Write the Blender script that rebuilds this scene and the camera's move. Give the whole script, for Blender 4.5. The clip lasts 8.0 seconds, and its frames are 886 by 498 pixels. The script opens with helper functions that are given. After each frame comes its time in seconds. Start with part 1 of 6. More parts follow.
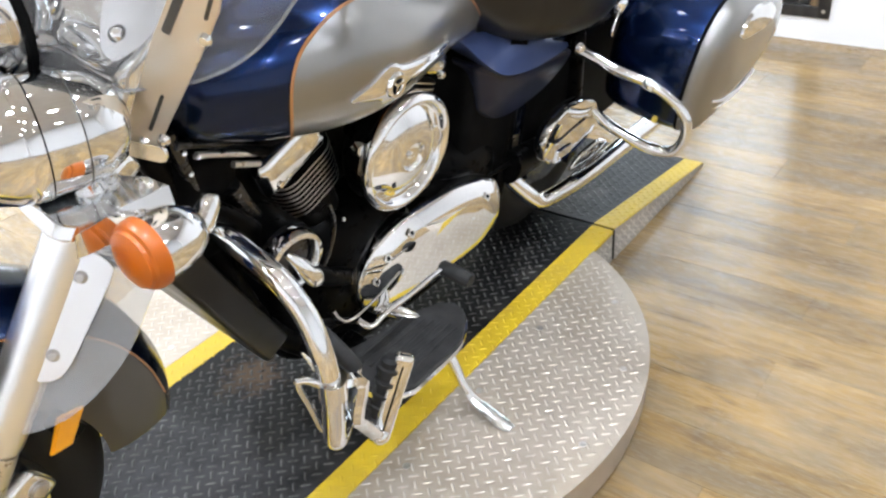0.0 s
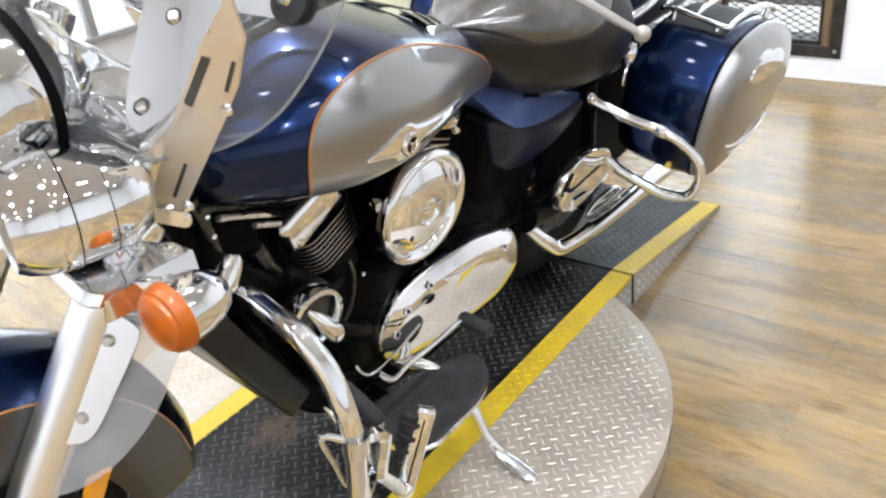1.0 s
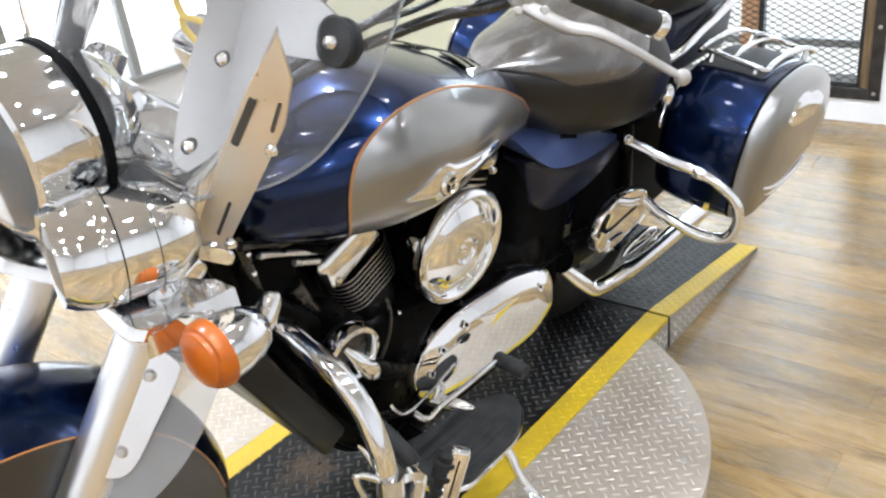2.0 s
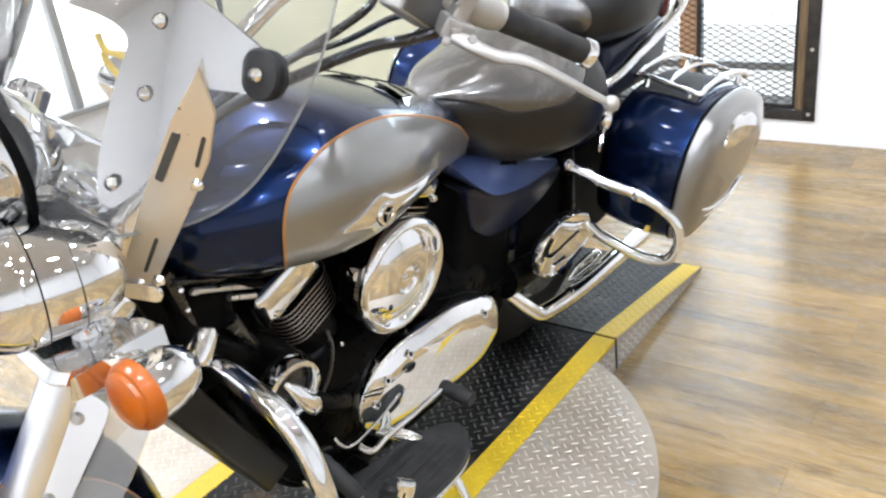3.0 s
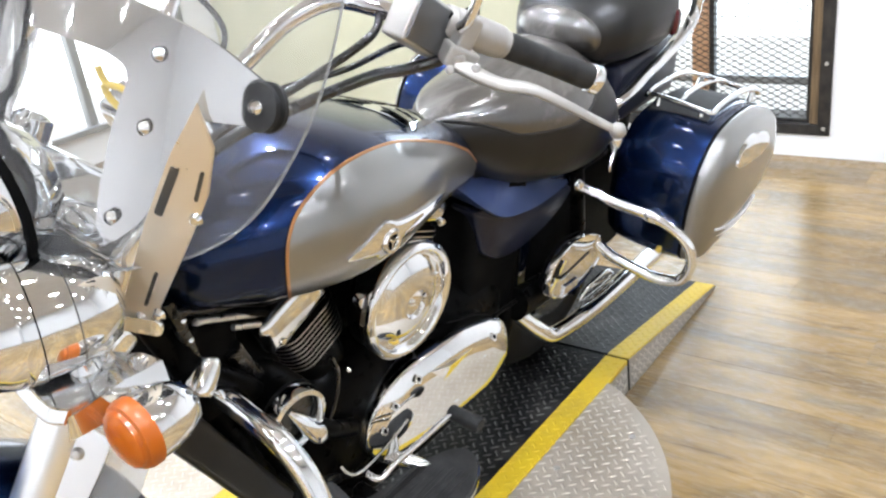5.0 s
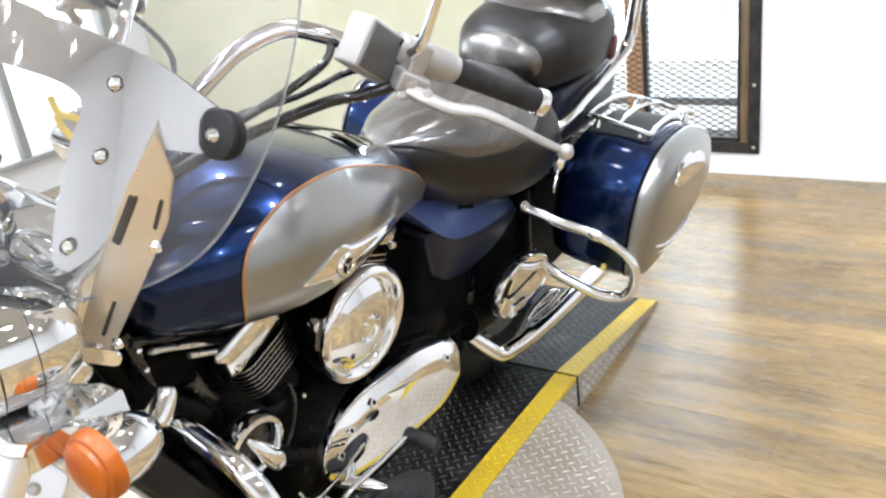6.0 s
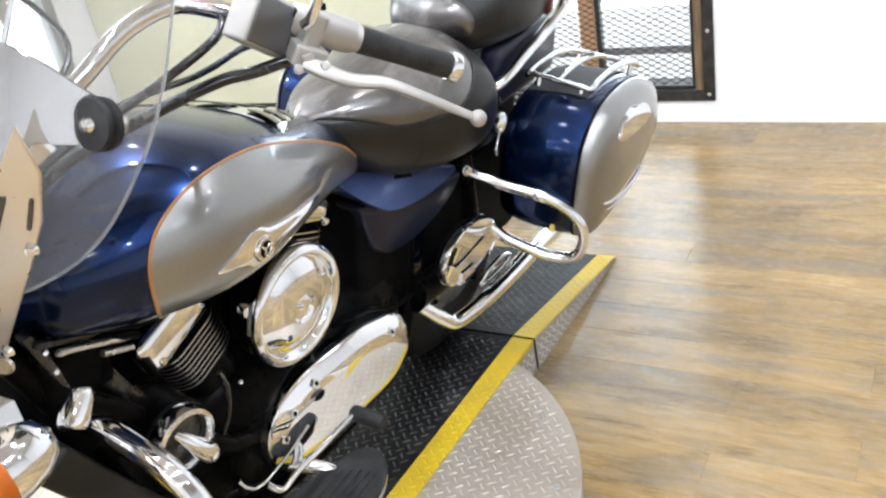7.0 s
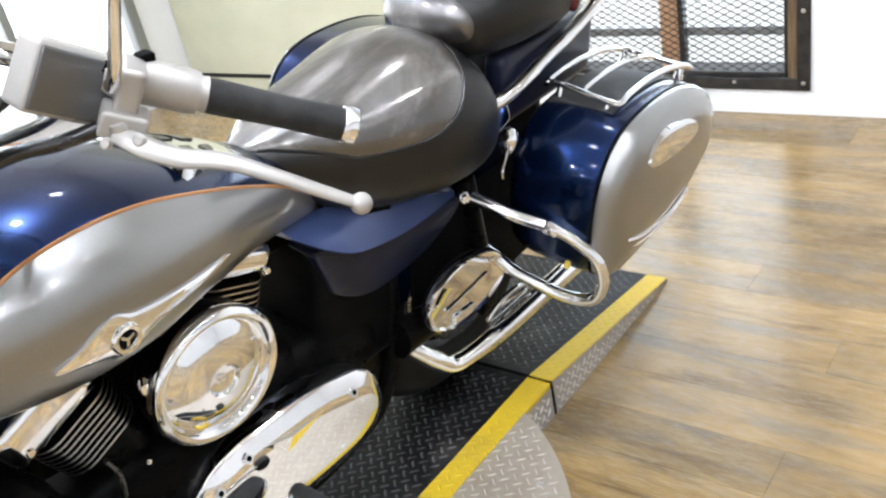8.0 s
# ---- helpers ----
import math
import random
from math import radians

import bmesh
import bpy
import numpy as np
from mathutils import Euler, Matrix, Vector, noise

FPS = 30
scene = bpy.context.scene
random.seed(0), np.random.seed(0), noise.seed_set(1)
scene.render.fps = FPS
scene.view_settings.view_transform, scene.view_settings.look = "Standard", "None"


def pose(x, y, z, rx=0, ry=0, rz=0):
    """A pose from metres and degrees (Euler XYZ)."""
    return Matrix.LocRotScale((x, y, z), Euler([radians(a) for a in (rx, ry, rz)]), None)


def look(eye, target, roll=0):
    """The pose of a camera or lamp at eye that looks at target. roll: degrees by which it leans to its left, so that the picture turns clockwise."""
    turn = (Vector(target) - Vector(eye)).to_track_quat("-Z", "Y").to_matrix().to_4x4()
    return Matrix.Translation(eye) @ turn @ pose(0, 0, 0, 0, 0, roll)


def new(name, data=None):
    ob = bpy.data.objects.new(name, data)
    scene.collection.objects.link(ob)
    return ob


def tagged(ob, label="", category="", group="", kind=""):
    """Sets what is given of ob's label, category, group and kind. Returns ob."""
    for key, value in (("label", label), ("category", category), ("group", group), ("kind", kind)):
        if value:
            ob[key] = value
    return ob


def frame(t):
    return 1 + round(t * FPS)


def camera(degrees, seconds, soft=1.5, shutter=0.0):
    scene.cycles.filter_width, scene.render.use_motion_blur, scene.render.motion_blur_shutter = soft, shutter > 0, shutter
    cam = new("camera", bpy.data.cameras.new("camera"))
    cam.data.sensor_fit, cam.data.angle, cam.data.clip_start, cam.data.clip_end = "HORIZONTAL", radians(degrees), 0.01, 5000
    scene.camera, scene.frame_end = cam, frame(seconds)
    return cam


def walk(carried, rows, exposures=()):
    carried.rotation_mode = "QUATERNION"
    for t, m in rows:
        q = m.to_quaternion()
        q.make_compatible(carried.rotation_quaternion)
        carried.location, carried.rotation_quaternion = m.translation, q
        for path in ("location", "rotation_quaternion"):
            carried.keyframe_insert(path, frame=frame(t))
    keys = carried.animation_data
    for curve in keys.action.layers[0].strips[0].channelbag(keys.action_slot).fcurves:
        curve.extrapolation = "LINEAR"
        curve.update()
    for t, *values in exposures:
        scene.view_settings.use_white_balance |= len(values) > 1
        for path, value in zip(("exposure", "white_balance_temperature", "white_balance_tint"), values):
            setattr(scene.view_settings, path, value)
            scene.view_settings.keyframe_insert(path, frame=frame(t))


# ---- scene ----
cam = camera(55.0, 8.0, 2.4)
PATH = [
    (0, (1.228, -0.886, 1.346), (0.172, 0.443, 0.288), -4.9),
    (0.5, (1.229, -0.892, 1.367), (0.091, 0.432, 0.392), -6.8),
    (1, (1.242, -0.892, 1.367), (0.12, 0.457, 0.406), -7.1),
    (1.5, (1.251, -0.893, 1.357), (0.153, 0.468, 0.385), -7.3),
    (2, (1.236, -0.899, 1.372), (0.038, 0.443, 0.498), -7.3),
    (2.2, (1.24, -0.895, 1.372), (0.057, 0.491, 0.546), -7.4),
    (3.3, (1.26, -0.87, 1.371), (0.145, 0.568, 0.543), -7.2),
    (3.5, (1.264, -0.866, 1.371), (0.15, 0.582, 0.556), -7.2),
    (4, (1.263, -0.863, 1.371), (0.127, 0.556, 0.536), -5.8),
    (4.2, (1.258, -0.86, 1.375), (0.091, 0.548, 0.566), -7.9),
    (5.3, (1.248, -0.846, 1.386), (0.1, 0.583, 0.586), -7.8),
    (5.5, (1.244, -0.849, 1.385), (0.118, 0.599, 0.589), -8.0),
    (6, (1.249, -0.875, 1.392), (0.196, 0.642, 0.625), -7.7),
    (6.5, (1.262, -0.871, 1.395), (0.277, 0.676, 0.599), -7.3),
    (7, (1.297, -0.789, 1.379), (0.293, 0.714, 0.523), -10.8),
    (7.2, (1.298, -0.715, 1.371), (0.305, 0.74, 0.438), -10.9),
    (7.3, (1.298, -0.672, 1.368), (0.301, 0.741, 0.444), -10.8),
    (7.4, (1.298, -0.627, 1.366), (0.282, 0.755, 0.486), -10.8),
    (7.5, (1.299, -0.582, 1.365), (0.191, 0.818, 0.462), -11.1),
    (8, (1.336, -0.373, 1.37), (0.138, 0.95, 0.467), -12.2),
]
walk(cam, [(t, look(eye, target, roll)) for t, eye, target, roll in PATH], [(0, -0.05), (2, -0.10), (3.3, -0.02), (6.5, 0.0), (8, -0.02)])

# ---- light ----
LEAN_DEG = 12.0
BIKE = pose(0.03, 0, 0.09, 0, LEAN_DEG, 0)   # bike stands on its side stand: x left, y rear, z up from the plate
TOP, LOW = 0.09, -0.012                       # heights of the turntable's plate and of the floor
NORTH, WEST, EAST, SOUTH, HIGH = 3.08, -3.70, 5.5, -6.5, 3.3

world = bpy.data.worlds.new("sky")
scene.world = world
world.use_nodes = True
wn = world.node_tree.nodes
wn.clear()
sky = wn.new("ShaderNodeTexSky")
sky.sky_type = "NISHITA"
sky.sun_disc = False
sky.sun_elevation, sky.sun_rotation = radians(40), radians(200)
bg = wn.new("ShaderNodeBackground")
bg.inputs["Strength"].default_value = 0.12
wo = wn.new("ShaderNodeOutputWorld")
world.node_tree.links.new(sky.outputs[0], bg.inputs[0])
world.node_tree.links.new(bg.outputs[0], wo.inputs[0])


def area_lamp(name, m, w, h, watts, colour=(1, 1, 1), shape="RECTANGLE", parent=None):
    data = bpy.data.lights.new(name, "AREA")
    data.shape, data.size, data.size_y, data.energy, data.color = shape, w, h, watts, colour
    ob = new(name, data)
    ob.matrix_world = m
    return ob


# daylight through the two glazed openings
area_lamp("daylight_west", look((WEST - 0.10, 1.2, 1.35), (0, 1.2, 0.6)), 2.9, 2.2, 24, (0.93, 0.97, 1.0))
area_lamp("daylight_north", look((-0.22, NORTH + 0.12, 1.1), (-0.22, 0, 0.7)), 0.98, 1.7, 30, (0.70, 0.85, 1.0))


# ---- materials ----
def mat(name, base=(0.5, 0.5, 0.5), rough=0.5, metal=0.0, coat=0.0, coat_rough=0.03, spec=0.5, trans=0.0, emit=None, strength=0.0):
    m = bpy.data.materials.new(name)
    m.use_nodes = True
    p = m.node_tree.nodes["Principled BSDF"]
    p.inputs["Base Color"].default_value = (*base, 1)
    p.inputs["Roughness"].default_value = rough
    p.inputs["Metallic"].default_value = metal
    p.inputs["Coat Weight"].default_value = coat
    p.inputs["Coat Roughness"].default_value = coat_rough
    p.inputs["Specular IOR Level"].default_value = spec
    p.inputs["Transmission Weight"].default_value = trans
    if emit:
        p.inputs["Emission Color"].default_value = (*emit, 1)
        p.inputs["Emission Strength"].default_value = strength
    return m


class Nodes:
    """Short ways to add nodes to a material."""

    def __init__(self, m):
        self.t = m.node_tree
        self.p = self.t.nodes["Principled BSDF"]
        self.co = self.t.nodes.new("ShaderNodeTexCoord").outputs["Object"]

    def link(self, a, b):
        self.t.links.new(a, b)

    def add(self, kind):
        return self.t.nodes.new("ShaderNode" + kind)

    def scaled(self, s, of=None):
        n = self.add("Mapping")
        n.inputs["Scale"].default_value = s
        self.link(of or self.co, n.inputs["Vector"])
        return n.outputs[0]

    def noise(self, scale, detail=4, rough=0.55, of=None, warp=0.0):
        n = self.add("TexNoise")
        n.inputs["Scale"].default_value, n.inputs["Detail"].default_value = scale, detail
        n.inputs["Roughness"].default_value, n.inputs["Distortion"].default_value = rough, warp
        self.link(of or self.co, n.inputs["Vector"])
        return n.outputs["Fac"]

    def ramp(self, fac, *stops):
        n = self.add("ValToRGB")
        while len(n.color_ramp.elements) < len(stops):
            n.color_ramp.elements.new(0.5)
        for e, (pos, c) in zip(n.color_ramp.elements, stops):
            e.position = pos
            e.color = (*c, 1) if isinstance(c, tuple) else (c, c, c, 1)
        self.link(fac, n.inputs[0])
        return n.outputs[0]

    def mix(self, fac, a, b, mode="MIX"):
        n = self.add("Mix")
        n.data_type, n.blend_type = "RGBA", mode
        for sock, v in ((n.inputs[0], fac), (n.inputs[6], a), (n.inputs[7], b)):
            if isinstance(v, (int, float)):
                sock.default_value = v
            elif isinstance(v, tuple):
                sock.default_value = (*v, 1)
            else:
                self.link(v, sock)
        return n.outputs[2]

    def bump(self, height, strength=0.2, dist=0.001):
        n = self.add("Bump")
        n.inputs["Strength"].default_value, n.inputs["Distance"].default_value = strength, dist
        self.link(height, n.inputs["Height"])
        self.link(n.outputs[0], self.p.inputs["Normal"])

    def set(self, name, sock):
        self.link(sock, self.p.inputs[name])


def chrome_mat(name, tint=(0.85, 0.865, 0.88), rough=0.045, lo=0.7, hi=1.9):
    m = mat(name, tint, rough, 1.0)
    n = Nodes(m)
    n.set("Roughness", n.ramp(n.noise(35, 5), (0.3, rough * lo), (0.75, rough * hi)))
    return m


CHROME = chrome_mat("chrome")
STEEL = chrome_mat("polished_steel", (0.80, 0.80, 0.79), 0.10)
SATIN = chrome_mat("satin_steel", (0.86, 0.87, 0.88), 0.12, 0.9, 1.15)
# tan of the floor's reflection is put into the bracket's base colour
TAN_BRUSHED = chrome_mat("floor_tinted_brushed_steel", (0.74, 0.66, 0.54), 0.34, 0.8, 1.2)
PEARL = chrome_mat("satin_fork_steel", (0.91, 0.92, 0.935), 0.30, 0.9, 1.1)
MIRROR = chrome_mat("mirror_polished_steel", (0.89, 0.90, 0.91), 0.035, 0.9, 1.3)
ALU = mat("cast_aluminium", (0.72, 0.70, 0.66), 0.32, 1.0)
n = Nodes(ALU)
n.set("Roughness", n.ramp(n.noise(60, 5), (0.3, 0.24), (0.7, 0.42)))
n.set("Base Color", n.mix(n.noise(9, 4), (0.62, 0.60, 0.56), (0.80, 0.78, 0.75)))

BLUE = mat("blue_metallic_paint", (0.010, 0.030, 0.120), 0.27, 0.9, 0.5, 0.02, 0.2)
n = Nodes(BLUE)
flake = n.noise(2200, 1)
n.set("Base Color", n.ramp(flake, (0.35, (0.0030, 0.0106, 0.041)), (0.75, (0.0064, 0.0232, 0.089))))
n.set("Coat Roughness", n.ramp(n.noise(14, 4), (0.3, 0.03), (0.8, 0.06)))

SILVER = mat("silver_metallic_paint", (0.36, 0.36, 0.355), 0.38, 0.9, 1.0, 0.025)
n = Nodes(SILVER)
n.set("Base Color", n.ramp(n.noise(1800, 1), (0.3, (0.230, 0.229, 0.225)), (0.75, (0.315, 0.313, 0.308))))
# copy of BLUE, darkened for faces that mirror only dark surroundings
SHADED_BLUE = mat("shaded_blue_paint", (0.004, 0.005, 0.011), 0.36, 0.0, 0.16, 0.12, 0.16)
n = Nodes(SHADED_BLUE)
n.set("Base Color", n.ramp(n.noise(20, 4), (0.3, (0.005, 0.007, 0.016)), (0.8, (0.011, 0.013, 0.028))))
GUNMETAL = mat("dark_grey_metallic_paint", (0.07, 0.07, 0.068), 0.34, 0.85, 0.6, 0.025)
n = Nodes(GUNMETAL)
n.set("Base Color", n.ramp(n.noise(1800, 1), (0.3, (0.050, 0.050, 0.048)), (0.75, (0.085, 0.085, 0.082))))
# lighter copy of BLUE: the shoulder's bright reflection is in the base colour
LIT_BLUE = mat("lit_blue_paint", (0.055, 0.08, 0.21), 0.36, 0.4, 0.6, 0.18)
n = Nodes(LIT_BLUE)
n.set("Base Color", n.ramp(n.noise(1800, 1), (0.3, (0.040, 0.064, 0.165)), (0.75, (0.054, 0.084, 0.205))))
STRIPE = mat("orange_pinstripe", (0.40, 0.175, 0.055), 0.3, 0.1, 1.0)
BLACK = mat("black_engine_enamel", (0.003, 0.003, 0.003), 0.35, 0.0, 0.0, 0.12, 0.04)
n = Nodes(BLACK)
n.set("Base Color", n.ramp(n.noise(18, 5), (0.35, 0.0015), (0.8, 0.005)))
n.set("Roughness", n.ramp(n.noise(40, 4), (0.3, 0.22), (0.7, 0.42)))
n.bump(n.noise(500, 2), 0.15, 0.0005)
GLOSS_BLACK = mat("glossy_black_rubber", (0.004, 0.004, 0.004), 0.22, 0.0, 0.3, 0.15, 0.5)
n = Nodes(GLOSS_BLACK)
n.set("Roughness", n.ramp(n.noise(30, 4), (0.3, 0.16), (0.7, 0.34)))
MATT = mat("matt_black_plastic", (0.004, 0.004, 0.004), 0.6, spec=0.03)
n = Nodes(MATT)
n.set("Base Color", n.ramp(n.noise(25, 4), (0.3, 0.002), (0.8, 0.006)))
n.bump(n.noise(900, 2), 0.2, 0.0004)
RUBBER = mat("black_rubber", (0.016, 0.015, 0.014), 0.62, spec=0.3)
n = Nodes(RUBBER)
n.set("Base Color", n.ramp(n.noise(30, 5), (0.3, 0.010), (0.8, 0.032)))
n.bump(n.noise(260, 4), 0.35, 0.001)
VINYL = mat("black_seat_vinyl", (0.007, 0.007, 0.007), 0.44, 0.0, 0.0, 0.25, 0.38)
n = Nodes(VINYL)
n.set("Base Color", n.ramp(n.noise(6, 3), (0.3, (0.005, 0.0048, 0.0045)), (0.8, (0.012, 0.0115, 0.011))))
n.set("Roughness", n.ramp(n.noise(10, 3), (0.3, 0.30), (0.75, 0.46)))
n.bump(n.noise(420, 3), 0.10, 0.0006)
SHEEN = mat("polished_seat_vinyl", (0.050, 0.046, 0.042), 0.34, 0.0, 1.0, 0.20, 0.7)
SHEEN.node_tree.nodes["Principled BSDF"].inputs["Coat IOR"].default_value = 1.9
n = Nodes(SHEEN)
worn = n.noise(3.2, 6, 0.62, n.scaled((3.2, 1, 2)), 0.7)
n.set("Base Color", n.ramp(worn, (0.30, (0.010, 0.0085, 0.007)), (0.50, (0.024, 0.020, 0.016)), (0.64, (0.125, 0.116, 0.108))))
n.set("Coat Roughness", n.ramp(n.noise(4.5, 6, 0.65, n.scaled((3.5, 1, 2)), 0.9), (0.30, 0.07), (0.70, 0.28)))
n.bump(n.noise(6, 4, 0.5, n.scaled((2.2, 1, 1))), 0.55, 0.012)
# lid metal, its base colour lowered for the dark surroundings it mirrors
LID_DARKENED = mat("darkened_satin_lid_metal", (0.14, 0.144, 0.148), 0.34, 0.8)
CONTROL = mat("silver_control_enamel", (0.42, 0.41, 0.38), 0.46, 0.65, 0.1, 0.25)
n = Nodes(CONTROL)
n.set("Base Color", n.mix(n.noise(30, 4), (0.34, 0.325, 0.30), (0.44, 0.425, 0.40)))
FIN = mat("machined_fin_edge", (0.60, 0.59, 0.57), 0.28, 1.0)
GLASS_AMBER = mat("amber_lens", (0.47, 0.105, 0.003), 0.30, 0.0, 0.25, 0.12, 0.4, 0.2)
REFLECTOR = mat("amber_reflector", (0.80, 0.34, 0.012), 0.18, 0.0, 0.5)
RED = mat("red_lens", (0.075, 0.010, 0.014), 0.12, 0.0, 0.5)
LAMP_GLASS = mat("lamp_glass", (0.9, 0.92, 0.92), 0.05, 0.0, 0, 0.03, 0.5, 0.9)
BRASS = mat("yellow_wire", (0.62, 0.43, 0.05), 0.45)
TYRE = mat("tyre_rubber", (0.010, 0.010, 0.010), 0.7, spec=0.25)


def clear_mat(name, tint, haze, ior=1.46):
    """A thin clear sheet: see-through, with gloss rising towards grazing views."""
    m = bpy.data.materials.new(name)
    m.use_nodes = True
    t = m.node_tree
    t.nodes.clear()
    out, see, gloss, mixer = (t.nodes.new("ShaderNode" + k) for k in ("OutputMaterial", "BsdfTransparent", "BsdfGlossy", "MixShader"))
    fres, milk, mix2 = (t.nodes.new("ShaderNode" + k) for k in ("Fresnel", "BsdfDiffuse", "MixShader"))
    see.inputs[0].default_value = (*tint, 1)
    gloss.inputs["Roughness"].default_value = 0.03
    milk.inputs[0].default_value = (0.8, 0.8, 0.8, 1)
    fres.inputs["IOR"].default_value = ior
    mix2.inputs[0].default_value = haze
    for a, b in ((see.outputs[0], mix2.inputs[1]), (milk.outputs[0], mix2.inputs[2]), (mix2.outputs[0], mixer.inputs[1]), (gloss.outputs[0], mixer.inputs[2]),
                 (fres.outputs[0], mixer.inputs[0]), (mixer.outputs[0], out.inputs[0])):
        t.links.new(a, b)
    return m


CLEAR = clear_mat("clear_acrylic", (0.95, 0.95, 0.95), 0.05, 1.24)
HAZY = clear_mat("scuffed_acrylic", (0.82, 0.82, 0.82), 0.16)
CLEAR_EDGE = mat("acrylic_edge", (0.62, 0.63, 0.63), 0.25, 0.0, 0, 0.03, 0.5, 0.75)
PANE = clear_mat("window_glass", (0.97, 0.98, 0.98), 0.0)


def plate_mat(name, lo, hi, metal, rough_lo, rough_hi, dirt, dirt_at, span=0.25):
    m = mat(name, hi, 0.4, metal)
    n = Nodes(m)
    fine, big = n.noise(46, 6, 0.6), n.noise(4.5, 6, 0.62)
    base = n.mix(fine, lo, hi)
    n.set("Base Color", n.mix(n.ramp(big, (dirt_at, 0.0), (dirt_at + span, 1.0)), base, dirt))
    n.set("Roughness", n.ramp(fine, (0.25, rough_lo), (0.8, rough_hi)))
    n.bump(n.noise(160, 4), 0.12, 0.0008)
    return m


PLATE = plate_mat("bare_tread_plate", (0.37, 0.325, 0.265), (0.51, 0.45, 0.375), 0.40, 0.32, 0.48, (0.34, 0.285, 0.215), 0.47)
PLATE_DARK = plate_mat("black_tread_plate", (0.004, 0.004, 0.0042), (0.008, 0.008, 0.0082), 0.0, 0.36, 0.55, (0.050, 0.047, 0.044), 0.53, 0.22)
PLATE_DARK.node_tree.nodes["Principled BSDF"].inputs["Specular IOR Level"].default_value = 0.13
n = Nodes(PLATE_DARK)
spot = n.add("VectorMath")
spot.operation = "DISTANCE"
n.link(n.add("NewGeometry").outputs["Position"], spot.inputs[0])
spot.inputs[1].default_value = (-0.095, 0.03, TOP)
ragged = n.add("Math")
ragged.operation = "ADD"
n.link(spot.outputs["Value"], ragged.inputs[0])
n.link(n.ramp(n.noise(26, 5, 0.7), (0.3, 0.0), (0.7, 0.09)), ragged.inputs[1])
painted = n.p.inputs["Base Color"].links[0].from_socket
# the front of the runway is rubbed grey by tyres
front = n.add("VectorMath")
front.operation = "DISTANCE"
n.link(n.add("NewGeometry").outputs["Position"], front.inputs[0])
front.inputs[1].default_value = (0.06, -0.36, TOP)
rubbed = n.mix(1.0, n.ramp(front.outputs["Value"], (0.20, 1.0), (0.42, 0.0)), n.ramp(n.noise(9, 6, 0.65), (0.36, 0.25), (0.62, 1.0)), "MULTIPLY")
painted = n.mix(rubbed, painted, (0.040, 0.040, 0.042))
n.set("Base Color", n.mix(n.ramp(ragged.outputs[0], (0.07, 0.6), (0.13, 0.0)), painted, (0.12, 0.075, 0.042)))
PLATE_YELLOW = plate_mat("yellow_safety_paint", (0.50, 0.335, 0.008), (0.64, 0.455, 0.015), 0.0, 0.42, 0.62, (0.34, 0.25, 0.04), 0.56)
LUG_DARK = plate_mat("worn_black_tread", (0.010, 0.010, 0.010), (0.034, 0.033, 0.032), 0.2, 0.24, 0.42, (0.14, 0.136, 0.128), 0.52)
LUG_BARE = plate_mat("bare_tread", (0.42, 0.375, 0.315), (0.56, 0.505, 0.435), 0.40, 0.32, 0.46, (0.40, 0.36, 0.30), 0.5)
SIDE_PLATE = plate_mat("scuffed_side_plate", (0.36, 0.35, 0.33), (0.48, 0.465, 0.44), 0.6, 0.30, 0.46, (0.26, 0.25, 0.23), 0.54)
# light caught by the side lugs' edges is put into this paler colour
LUG_SIDE = plate_mat("edge_lit_side_tread", (0.62, 0.60, 0.56), (0.75, 0.73, 0.69), 0.5, 0.25, 0.38, (0.55, 0.52, 0.47), 0.6)

# floor: grey-brown vinyl oak boards


